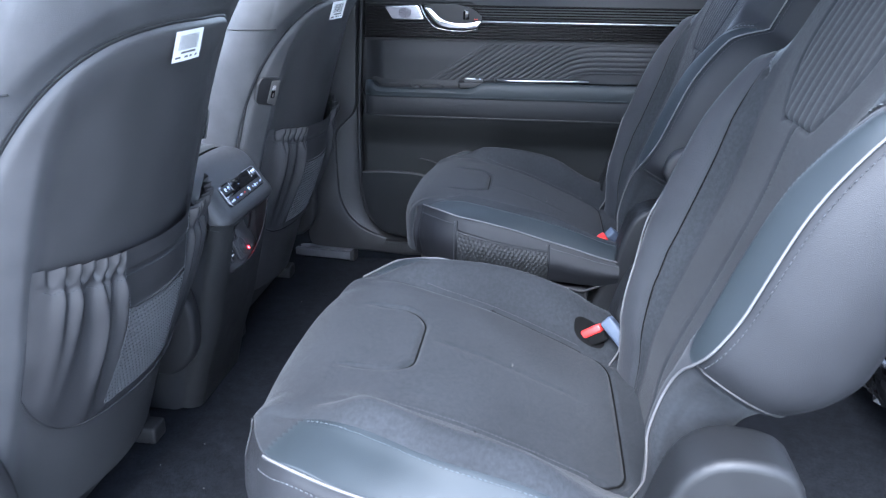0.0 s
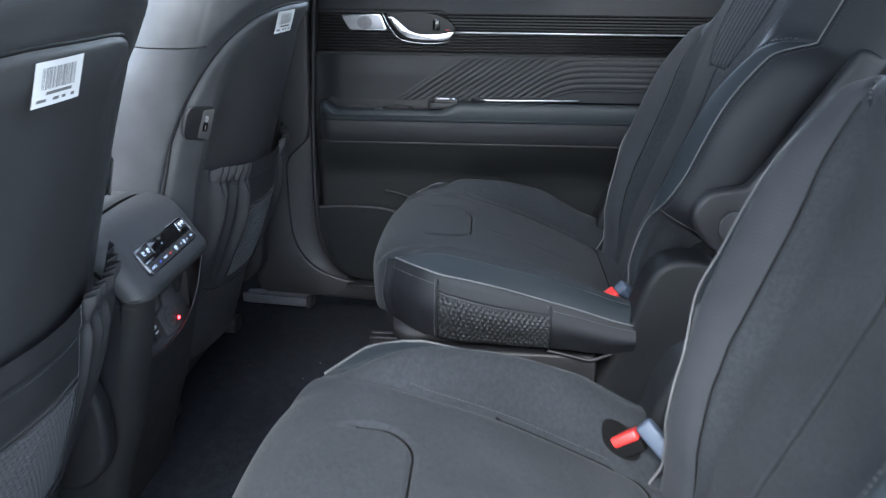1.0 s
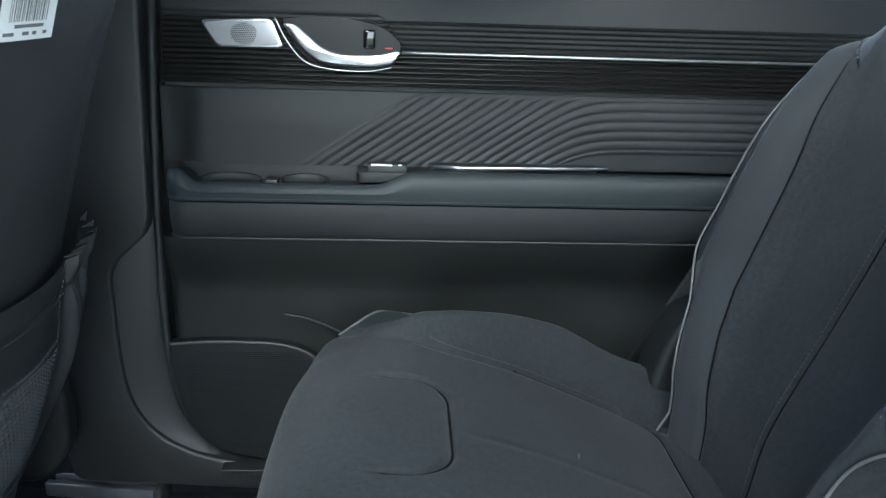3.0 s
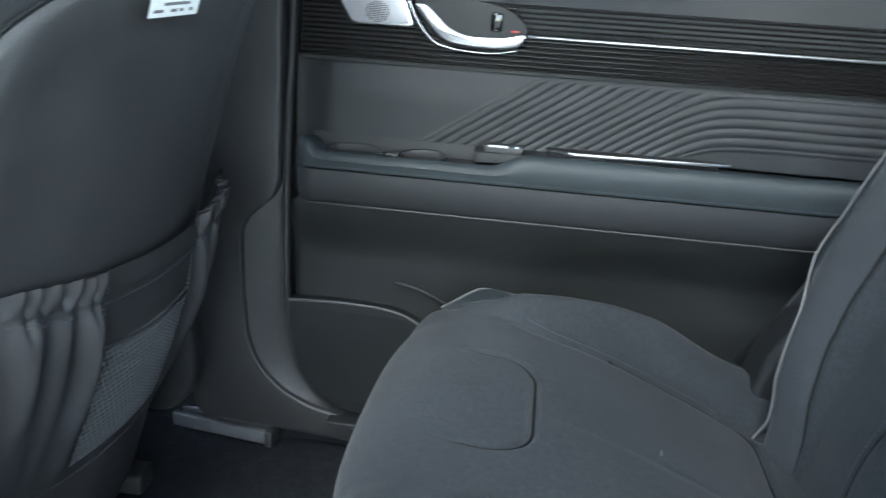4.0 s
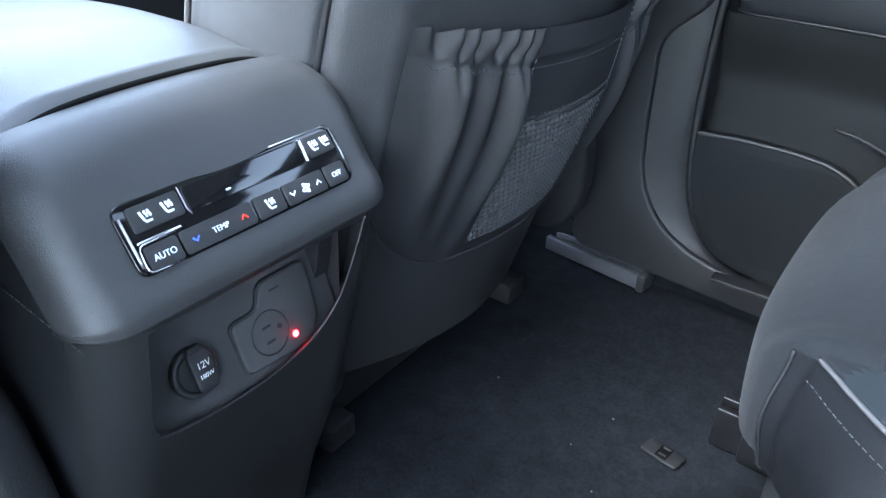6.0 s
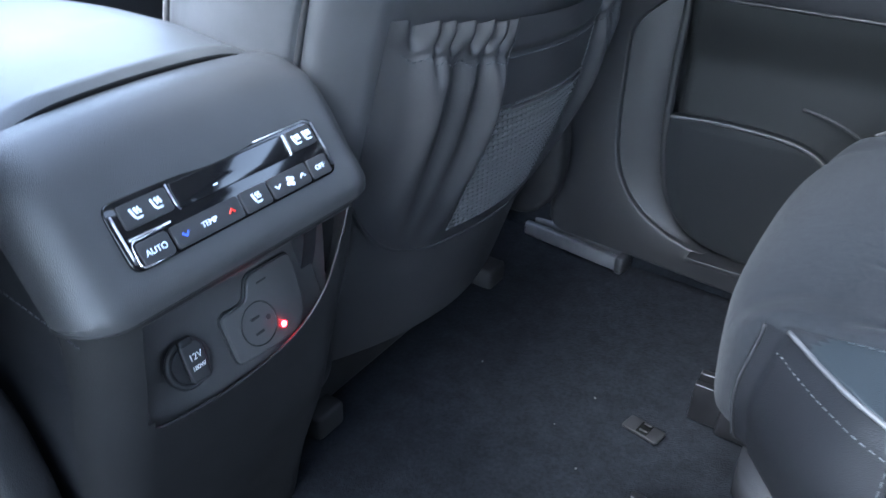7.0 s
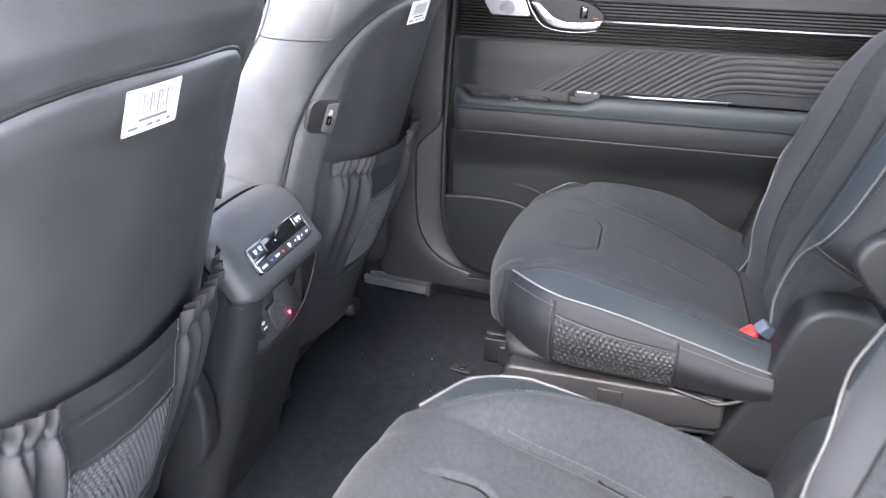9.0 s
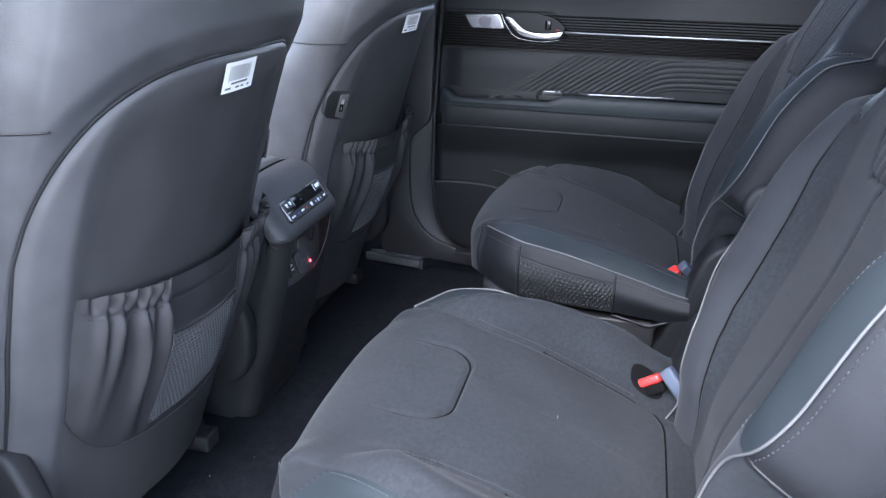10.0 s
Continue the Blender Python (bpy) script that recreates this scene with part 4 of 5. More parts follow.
    # recliner cover with round cap, inboard
    for sgn in (-1, 1):
        yy = sgn * 0.262
        if sgn < 0:
            arm = [(0.372, 0.505), (0.356, 0.485), (0.352, 0.462), (0.366, 0.440), (0.385, 0.418), (0.405, 0.405), (0.435, 0.402), (0.462, 0.415), (0.482, 0.445), (0.51, 0.52), (0.60, 0.70), (0.56, 0.72), (0.46, 0.56), (0.43, 0.515), (0.40, 0.512)]
            bm = prism(rounded(arm, 0.015), *sorted((yy, yy + sgn * 0.028)), 0.008)
            cover = put("recliner_cover", bm, GREY_PLASTIC, "charcoal plastic recliner cover")
            bm = placed(prism(disc(0.026, 36), 0, 0.006, 0.002), Matrix.Translation((0.418, yy + sgn * 0.028 - (0.0 if sgn > 0 else 0.006), 0.455)))
            put("recliner_cap", bm, PLASTIC, "round cap")
        # side shield below
        sh = curve_through([(0.215, 0.115), (0.235, 0.17), (0.255, 0.215), (0.278, 0.275), (0.298, 0.345), (0.318, 0.378), (0.350, 0.392), (0.395, 0.388), (0.418, 0.370), (0.425, 0.335), (0.411, 0.265), (0.380, 0.185), (0.345, 0.10)], 50)
        bm = prism([tuple(p) for p in sh], *sorted((sgn * 0.205, sgn * 0.276)), 0.024, 5)
        put("side_shield", bm, SHIELD, "moulded black plastic side shield")
        bm = prism(rounded([(-0.115, 0.165), (-0.10, 0.218), (0.235, 0.213), (0.235, 0.158), (0.10, 0.150), (-0.06, 0.152)], 0.012), *sorted((sgn * 0.215, sgn * 0.262)), 0.006)
        put("base_cover", bm, GREY_PLASTIC, "charcoal plastic seat base cover")
        bm = block(bmesh.new(), (0.045, *( (-0.2665,) if sgn < 0 else (0.258,) ), 0.176), (0.085, *((-0.258,) if sgn < 0 else (0.2665,)), 0.204), 0.002)
        put("base_tab", bm, GREY_PLASTIC)
        put("base_edge", tube([(-0.05, sgn * 0.255, 0.149), (0.1, sgn * 0.258, 0.146), (0.232, sgn * 0.258, 0.152)], 0.003, 6), DARK)
        bm = block(bmesh.new(), (-0.17, sgn * 0.115 - 0.028, 0.0), (0.46, sgn * 0.115 + 0.028, 0.044), 0.004)
        for k in (-0.012, 0.012):
            block(bm, (-0.205, sgn * 0.115 + k - 0.005, 0.0), (0.45, sgn * 0.115 + k + 0.005, 0.054), 0.002)
        put("seat_track", bm, STEEL, "dark steel floor track")
        for xx in (-0.03, 0.33):
            put("seat_leg", block(bmesh.new(), (xx - 0.03, sgn * 0.115 - 0.018, 0.040), (xx + 0.03, sgn * 0.115 + 0.018, 0.22), 0.004), DARK)
    # belt buckle in its pocket, inboard
    # flat black sheet on the bolster paints the shade inside the buckle's opening
    ring, rad = np.linspace(0, 2 * math.pi, 33), np.linspace(0.02, 1, 8)
    hole = np.zeros((8, 33, 3))
    for i, q in enumerate(rad):
        hx, hw = 0.250 + 0.024 * q * np.cos(ring), -0.188 + 0.0150 * q * np.abs(np.sin(ring)) ** 0.7 * np.sign(np.sin(ring))
        hole[i] = np.stack([hx, hw, top(hx, hw) + 0.0016 - 0.001 * q], 1)
    put("buckle_mouth_patch", sheet(hole), VOID, "flat black patch painting the shade inside the buckle opening")
    zb = float(top(np.array(0.250), np.array(-0.187)))
    m = Matrix.Translation((0.258, -0.186, zb + 0.000)) @ Euler((radians(20), radians(-34), radians(12))).to_matrix().to_4x4()
    put("belt_buckle", placed(block(bmesh.new(), (-0.014, -0.008, -0.014), (0.018, 0.008, 0.002), 0.003), m), VOID, "black belt buckle")
    put("buckle_button", placed(block(bmesh.new(), (-0.0225, -0.0115, 0.001), (0.0175, 0.0115, 0.0140), 0.0035), m), RED, "red release button")
    put("buckle_sleeve", placed(block(bmesh.new(), (0.0190, -0.0120, -0.050), (0.0400, 0.0080, 0.0080), 0.0045), m @ Matrix.Rotation(radians(-16), 4, "Y")), BELT, "slate-blue belt sleeve")
    if s > 0:
        put("lap_belt", tube([(0.305, 0.318, 0.262), (0.345, 0.322, 0.330), (0.383, 0.326, 0.398), (0.43, 0.322, 0.50)], 0.022, 10, flat=0.12), DARK, "black lap belt beside the door")
        put("belt_tongue", placed(block(bmesh.new(), (-0.012, -0.013, -0.030), (0.012, 0.013, 0.016), 0.003), Matrix.Translation((0.322, 0.218, 0.272)) @ Euler((radians(-8), radians(30), radians(20))).to_matrix().to_4x4()), GREY_PLASTIC, "grey belt sleeve")
    return seat


FAR_SEAT = second_row_seat(1, (0, 0.36, 0), "dark grey suede captain seat with silver piping, beside the closed door")
NEAR_SEAT = second_row_seat(-1, (-0.037, -0.448, 0), "dark grey suede captain seat with silver piping, beside the open door")


# ---- front seats, seen from behind ----
fine = curve_through([(-0.10, -0.0125), (0, 0), (0.10, -0.0125), (0.17, -0.036), (0.21, -0.055), (0.248, -0.079), (0.272, -0.108), (0.282, -0.148), (0.276, -0.195), (0.25, -0.235)], 1200)
fine = np.pad(fine, ((60, 60), (0, 0)), mode="reflect", reflect_type="odd")
kernel = np.hanning(121) / np.hanning(121).sum()
fine = np.stack([np.convolve(fine[:, k], kernel, mode="valid") for k in (0, 1)], 1)
fine = fine[int(np.argmin(np.abs(fine[:, 0]))) :]
fine[0] = (0, fine[0, 1])
FINE = curve_through(fine[::8], 791)
CROSS = FINE[::10]
REAR_Z = [0.08, 0.16, 0.26, 0.384, 0.46, 0.60, 0.745, 0.80, 0.90, 1.0, 1.1]
REAR_X = [-0.500, -0.475, -0.445, -0.410, -0.392, -0.352, -0.308, -0.292, -0.274, -0.262, -0.255]


def rear_x(w, z):
    return along(z, REAR_Z, REAR_X) + np.interp(np.abs(w), FINE[:600, 0], FINE[:600, 1])


def arch(w, z, a, z0, b, p=3.0):
    return (np.abs(w) / a) ** p + (np.maximum(z - z0, 0) / b) ** p + (np.maximum(0.22 - z, 0) / 0.16) ** p


def rear_surface(w, z, dx=0.0):
    """The shell's rear surface with its raised border."""
    qi, qo = arch(w, z, 0.207, 0.42, 0.300, 5.0), arch(w, z, 0.266, 0.45, 0.308, 3.4)
    out = 0.011 * step(0.70, 1.60, qi) - 0.006 * np.exp(-(((qo - 1) / 0.05) ** 2)) + 0.012 * step(1.0, 1.5, qo) * step(0.60, 0.74, z)
    return rear_x(w, z) + out + dx


def front_seat(s, at, label):
    seat = tagged(empty("front_seat", at), label, "car seat", "front seats")
    put = lambda name, bm, mat, text="", smooth=True: part(name, bm, mat, seat, text, smooth)
    nz, nc = 320, 361
    z = np.linspace(0.10, 1.04, nz)[:, None] * np.ones((1, nc))
    k = np.abs(np.linspace(-79, 79, nc))
    sg = np.sign(np.linspace(-1, 1, nc))
    scale = along(z[:, 0], [0.08, 0.2, 0.4, 0.7, 0.8, 0.9, 1.1], [0.93, 0.97, 1.0, 1.0, 0.96, 0.90, 0.80])[:, None]
    w0 = (np.interp(k * 10, np.arange(791), FINE[:, 0]) * sg)[None, :] * np.ones((nz, 1))
    w = w0 * scale
    qi, qo = arch(w, z, 0.207, 0.42, 0.300, 5.0), arch(w, z, 0.266, 0.45, 0.308, 3.4)
    side = np.interp(k, np.arange(80), np.r_[np.ones(52), np.linspace(1, 0, 28)])[None, :]
    out = (0.011 * step(0.70, 1.60, qi) + 0.012 * step(1.0, 1.5, qo) * step(0.60, 0.74, z)) * side - 0.006 * np.exp(-(((qo - 1) / 0.05) ** 2))
    deep = np.interp(k * 10, np.arange(791), FINE[:, 1])[None, :]
    reach = along(z[:, 0], [0.08, 0.50, 0.58, 0.64, 0.69, 0.74, 0.85, 1.1], [1.0, 1.12, 1.14, 1.0, 0.74, 0.68, 0.72, 0.75])
    x = along(z[:, 0], REAR_Z, REAR_X)[:, None] + np.maximum(deep, -0.10) + np.minimum(deep + 0.10, 0) * reach[:, None] + out
    pts = np.stack([x, w, z], 2)
    c = lambda q: (q[:-1, :-1] + q[1:, 1:] + q[1:, :-1] + q[:-1, 1:]) / 4
    panel, border = c(qi) < 1.05, (c(qi) >= 1.05) & (c(qo) < 1.0)
    rest = ~panel & ~border
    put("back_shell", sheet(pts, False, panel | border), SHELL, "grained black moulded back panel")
    put("back_upper", sheet(pts, False, rest & (c(z) > 0.70)), LEATHER, "smooth black leather upper back")
    half = w[:-1, :-1] < 0
    for hs in (half, ~half):
        put("side_bolster", sheet(pts, False, rest & (c(z) <= 0.70) & hs), LEATHER, "black leather side bolster")
    # front faces of the backrest and its edge piping
    fr = np.zeros((60, 40, 3))
    zz = np.linspace(0.12, 1.03, 60)
    for i, q in enumerate(zz):
        ww = np.linspace(-1, 1, 40) * 0.245 * float(np.interp(q, z[:, 0], scale[:, 0]))
        fr[i, :, 0] = float(along(q, REAR_Z, REAR_X)) - 0.10 - 0.125 * float(np.interp(q, z[:, 0], reach)) + 0.05 * (1 - (np.abs(ww) / 0.24) ** 4)
        fr[i, :, 1], fr[i, :, 2] = ww, q
    put("backrest", sheet(fr, True), SUEDE, "dark suede backrest")
    for sgn in (-1, 1):
        j = int(np.argmin(np.abs(k - 76) + (sg != sgn) * 999))
        line = pts[30::2, j]
        put("edge_piping", tube(line + np.array((-0.004, sgn * 0.002, 0)), 0.0025, 6), PIPING, "light piping on the front edge")
        # horizontal seam where upper and lower side leather meet
        cols = [jj for jj in range(nc) if sg[jj] == sgn and 50 < k[jj] < 78]
        r = int(np.argmin(np.abs(z[:, 0] - 0.70)))
        put("side_seam", tube([pts[r, jj] + np.array((0.0004, sgn * 0.0004, 0)) for jj in cols], 0.0013, 5), DARK)
    groove = []
    for a in np.linspace(-0.264, 0.264, 121):
        zz = 0.45 + 0.308 * max(0.0, 1 - (abs(a) / 0.266) ** 3.4) ** (1 / 3.4)
        groove.append((float(rear_surface(np.array(a), np.array(zz))) - 0.001, a, zz))
    for sgn in (-1, 1):
        down = [(float(rear_surface(np.array(0.264), np.array(q))) - 0.001, sgn * 0.264 * float(np.interp(q, z[:, 0], scale[:, 0])), q) for q in np.linspace(0.45, 0.20, 40)]
        groove = down[::-1] + groove if sgn < 0 else groove + down
    put("border_seam", tube(groove, 0.0030, 6), DARK)
    top_line = [(float(rear_surface(np.array(a), np.array(0.86))) + 0.001, a, 0.84 - 0.25 * a * a) for a in np.linspace(-0.2, 0.2, 50)]
    put("upper_stitching", stitches(top_line, 0.004, 0.0025, 0.0008), THREAD)

    # map pocket: taut in the middle, gathered on both sides by an elastic hem
    nu, nv = 300, 90
    uu = np.linspace(-0.214, 0.2035, nu)
    P = np.zeros((nv, nu, 3))
    rng = random.Random(5 + s)
    ridges = [(c, rng.uniform(-0.02, 0.03), rng.uniform(0.0045, 0.0075), rng.uniform(0.011, 0.018), rng.uniform(0.5, 1.5)) for c in (-0.186, -0.166, -0.145, -0.128, -0.113, 0.084, 0.106, 0.133, 0.165)]
    for j, a in enumerate(uu):
        gather = float(step(-0.098, -0.116, a) * step(-0.214, -0.190, a) + step(0.068, 0.085, a) * step(0.202, 0.188, a))
        ruff = math.sin(a * 2 * math.pi / 0.0160 + 1.8 * noise.noise(Vector((a * 45, 0, 3.0 + s))))
        ztop = 0.497 - 0.015 * (1 - (a / 0.214) ** 2) + gather * (0.0032 * ruff + 0.002 * noise.noise(Vector((a * 90, 2.0, s)))) + 0.010 * float(step(0.17, 0.202, a))
        zbot = 0.243 + 0.085 * (abs(a) / 0.214) ** 6
        side = 1 - (abs(a) / 0.214) ** 10
        for i, v in enumerate(np.linspace(0, 1, nv)):
            zq = ztop + (zbot - ztop) * v
            puff = (0.004 + 0.014 * math.sin(math.pi * min(1, v * 0.9 + 0.1)) ** 0.8 * (1 - v) ** 0.3) * side
            fold = sum(h * math.exp(-(((a - c0 - d0 * v) / (w0 * (1 + 0.9 * v))) ** 2)) * math.exp(-v * q0) for c0, d0, w0, h, q0 in ridges) * (0.22 + 0.78 * float(step(0.07, 0.24, v))) * (1 - v) ** 0.4
            hem = float(step(0.135, 0.115, v))
            fold += gather * 0.0080 * ruff * hem * (1 - 0.85 * float(step(0.04, 0.115, v))) + 0.0022 * side * hem - 0.0015 * math.exp(-(((v - 0.122) / 0.010) ** 2))
            P[i, j] = (float(rear_x(a, zq)) + 0.004 + puff + 0.014 * float(step(0.07, 0.17, a)) * (1 - v) + fold * (0.25 + 0.75 * side), a, zq)
    um = (uu[:-1] + uu[1:])[None, :] / 2 * np.ones((nv - 1, 1))
    vm = (np.linspace(0, 1, nv)[:-1])[:, None] * np.ones((1, nu - 1))
    mid = (um > -0.10) & (um < 0.062)
    net = mid & (vm > 0.36 + 0.1 * (um + 0.02)) & (vm < 0.93)
    put("map_pocket", sheet(P, False, ~net), POCKET, "gathered black leatherette map pocket")
    gu, gv = 250, 190
    fine_u, fine_v = np.linspace(-0.100, 0.0625, gu), np.linspace(0.34, 0.94, gv)
    G = np.zeros((gv, gu, 3))
    for j, a in enumerate(fine_u):
        fj = np.interp(a, uu, np.arange(nu))
        j0 = min(nu - 2, int(fj))
        for i, v in enumerate(fine_v):
            fi = v * (nv - 1)
            i0 = min(nv - 2, int(fi))
            p = P[i0, j0] * (1 - fi + i0) + P[i0 + 1, j0] * (fi - i0)
            row = math.floor(v * 36)
            lump = 0.0034 * (0.5 + 0.5 * math.cos(a * 2 * math.pi / 0.0072 + row * math.pi + 2.2 * (v * 36 - row))) * math.sin(math.pi * (v * 36 - row)) ** 0.7
            G[i, j] = (p[0] - 0.0022 + lump, a, p[2])
    put("pocket_net", sheet(G), material("pocket_mesh", (0.043, 0.044, 0.046), 0.7, mottle=0.2, wear=200), "woven mesh panel")
    at_uv = lambda a, v: P[int(round(v * (nv - 1))), int(np.argmin(np.abs(uu - a)))] + np.array((0.0012, 0, 0))
    for a in (-0.102, 0.064):
        put("pocket_seam", stitches([at_uv(a, v) for v in np.linspace(0.0, 0.93, 40)], 0.0034, 0.0022, 0.0006), THREAD)
    put("pocket_hem_stitching", stitches([at_uv(a, 0.146) for a in np.linspace(-0.203, 0.198, 140)], 0.0034, 0.0022, 0.0004), MID_THREAD)
    put("net_binding", tube([at_uv(a, 0.36 + 0.1 * (a + 0.02)) for a in np.linspace(-0.10, 0.062, 40)], 0.0016, 6), GREY_PLASTIC)

    left = [P[i, 0] for i in range(0, nv, 3)]
    foot = [P[-1, j] for j in range(0, nu, 6)]
    put("pocket_border", tube(curve_through(np.array(left + foot[1:]) + np.array((0.0006, 0, 0)), 150), 0.0017, 6), POCKET)

    # cushion and its base below
    bm = prism(rounded([(-1.02, 0.20), (-0.98, 0.33), (-0.70, 0.30), (-0.56, 0.27), (-0.53, 0.16), (-0.56, 0.12), (-1.0, 0.12)], 0.03), -0.25, 0.25, 0.03)
    put("seat_cushion", bm, SUEDE, "dark suede front cushion")
    bm = block(bmesh.new(), (-0.98, -0.21, 0.02), (-0.56, 0.21, 0.14), 0.01)
    put("seat_frame", bm, DARK)
    for sgn in (-1, 1):
        bm = block(bmesh.new(), (-1.05, sgn * 0.19 - 0.022, 0.003), (-0.535, sgn * 0.19 + 0.022, 0.036), 0.006)
        put("seat_rail", bm, DARK)
        bm = prism(rounded([(-0.475, 0.235), (-0.478, 0.15), (-0.52, 0.10), (-0.66, 0.11), (-0.68, 0.22), (-0.60, 0.31), (-0.51, 0.32)], 0.03), *sorted((sgn * 0.242, sgn * 0.278)), 0.010)
        put("hinge_cover", bm, DARK, "rounded black hinge cover")
    # charging socket on the inboard shoulder of the shell
    w0 = -0.242 * s
    o = Vector((float(rear_surface(np.array(w0), np.array(0.582))), w0, 0.582))
    nrm = Vector((0.80, -0.50 * s, -0.20)).normalized()
    up = (Vector((0.28, 0, 0.96)) - nrm * Vector((0.28, 0, 0.96)).dot(nrm)).normalized()
    right = up.cross(nrm)
    m = Matrix((right.to_4d(), up.to_4d(), nrm.to_4d(), (0, 0, 0, 1))).transposed()
    for r in range(3):
        m[r][3] = o[r]
    m[3][0] = m[3][1] = m[3][2] = 0
    ring = rounded([(-0.024, -0.018), (-0.018, -0.027), (0.020, -0.030), (0.028, -0.026), (0.027, 0.029), (-0.016, 0.027), (-0.024, 0.015)], 0.007)
    sock = put("charging_socket", placed(prism(ring, -0.012, 0.0030, 0.0015, axis="z"), m), DARK, "recessed charging socket")
    tilt = m @ Matrix.Translation((0.014 * s, -0.002, 0.0025)) @ Matrix.Rotation(radians(-9) * s, 4, "Y")
    plate = rounded([(-0.0095, -0.022), (0.0110, -0.026), (0.0135, 0.027), (-0.0065, 0.023)], 0.003)
    part("port_plate", placed(prism(plate, 0.0, 0.0024, 0.0008, axis="z"), tilt), OUTLET_GREY, sock, "grey angled port plate")
    part("port_slot", placed(prism(rounded([(-0.0035, -0.011), (0.0045, -0.011), (0.0045, 0.004), (-0.0035, 0.004)], 0.0015), 0.0024, 0.0030, 0.0002, axis="z"), tilt), GLOSS, sock)
    part("port_tongue", placed(block(bmesh.new(), (-0.0002, -0.0085, 0.0030), (0.0014, -0.0005, 0.0034)), tilt), CRUMB, sock)
    for q in (0.0075, 0.0125):
        part("port_mark", placed(tube([(0.001 + 0.0026 * math.cos(w), q + 0.0015 * math.sin(w), 0.0026) for w in np.linspace(0, 2 * math.pi, 13)[:-1]], 0.0003, 4, closed=True), tilt), PAPER, sock)
    return seat


NEAR_FRONT = front_seat(-1, (0, -0.41, 0), "black leather front seat with map pocket, beside the open door")
FAR_FRONT = front_seat(1, (0, 0.382, 0), "black leather front seat with map pocket, beside the pillar")


def parcel_label(at, w, z, wide, high):
    """A paper label with a bar code, stuck on the seat's back."""
    tag = tagged(empty("paper_label", at), "white paper bar-code label stuck on the leather", "label", "seat labels")
    n = 24
    arr = np.zeros((n, n, 3))
    f = lambda a, b: (float(rear_x(np.array(a), np.array(b))) + 0.0115, a, b)
    for i, b in enumerate(np.linspace(z - high, z, n)):
        for j, a in enumerate(np.linspace(w, w + wide, n)):
            arr[i, j] = f(a, b + 0.03 * (a - w))
    part("paper", sheet(arr), PAPER, tag)
    rng = random.Random(4)
    a = w + 0.009
    while a < w + wide - 0.010:
        q = rng.choice((0.0007, 0.0012, 0.0018))
        z0, z1 = z - high * 0.62, z - high * 0.14
        bm = bmesh.new()
        r = [[f(a + d, b + 0.03 * (a - w)) for d in (0, q)] for b in (z0, (z0 + z1) / 2, z1)]
        v = [[bm.verts.new((p[0] + 0.0004, p[1], p[2])) for p in row] for row in r]
        for i in range(2):
            bm.faces.new((v[i][0], v[i][1], v[i + 1][1], v[i + 1][0]))
        part("printed_bar", bm, INK, tag, smooth=False)
        a += q + rng.choice((0.0008, 0.0012, 0.0017))
    for (a0, a1, b0, b1) in ((0.25, 0.78, 0.68, 0.75), (0.08, 0.26, 0.83, 0.90), (0.40, 0.52, 0.83, 0.90), (0.58, 0.66, 0.83, 0.90), (0.78, 0.86, 0.83, 0.90)):
        r = [[f(w + wide * q, z - high * b + 0.03 * wide * q) for q in (a0, a1)] for b in (b1, b0)]
        bm = bmesh.new()
        v = [[bm.verts.new((p[0] + 0.0004, p[1], p[2])) for p in row] for row in r]
        bm.faces.new((v[0][0], v[0][1], v[1][1], v[1][0]))
        part("print_line", bm, INK, tag, smooth=False)
    return tag


parcel_label((0, -0.41, 0), -0.066, 0.746, 0.062, 0.036)
parcel_label((0, 0.382, 0), -0.112, 0.746, 0.062, 0.036)


# ---- centre console ----
console = tagged(empty("centre_console", (-0.7, 0, 0)), "charcoal centre console with rear climate controls", "console")
CP = Vector((-0.7, 0, 0))


def con(name, bm, mat, text="", parent=None, smooth=True):
    bmesh.ops.translate(bm, verts=bm.verts, vec=-CP)
    return part(name, bm, mat, parent or console, text, smooth)


def hull(profile, n, half, ny, corner, keep=None):
    """A profile in x and z, drawn across y, its side corners rounded inwards."""
    c = curve_through(profile, n)
    t = np.gradient(c, axis=0)
    t /= np.linalg.norm(t, axis=1)[:, None]
    nin = np.stack([t[:, 1], -t[:, 0]], 1)
    a = np.linspace(-90, 90, 13)
    ys = np.concatenate([[-half], -half + corner * (1 - np.cos(np.radians(np.linspace(8, 90, 10)))), np.linspace(-half + corner, half - corner, ny)[1:-1], half - corner * (1 - np.cos(np.radians(np.linspace(90, 8, 10)))), [half]])
    out = np.zeros((n, len(ys), 3))
    for j, y in enumerate(ys):
        e = max(0.0, (abs(y) - (half - corner)) / corner)
        d = corner * (1 - math.sqrt(max(0.0, 1 - e * e)))
        out[:, j, 0], out[:, j, 2] = c[:, 0] + nin[:, 0] * d, c[:, 1] + nin[:, 1] * d
        out[:, j, 1] = y
    return out


up_prof = [(-0.504, 0.474), (-0.485, 0.4725), (-0.466, 0.465), (-0.453, 0.453), (-0.441, 0.437), (-0.427, 0.416), (-0.416, 0.402), (-0.4115, 0.393), (-0.4110, 0.388), (-0.4112, 0.384)]
top_shell = hull(up_prof, 50, 0.129, 50, 0.031)
crown = lambda y: 0.008 * (1 - (np.abs(y) / 0.124) ** 2)
top_shell[..., 2] += crown(top_shell[..., 1]) * step(0.40, 0.470, top_shell[..., 2])
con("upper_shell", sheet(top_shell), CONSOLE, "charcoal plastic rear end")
con("shell_joint", tube(top_shell[-1] + np.array((-0.0012, 0, -0.0002)), 0.0015, 6), DARK)
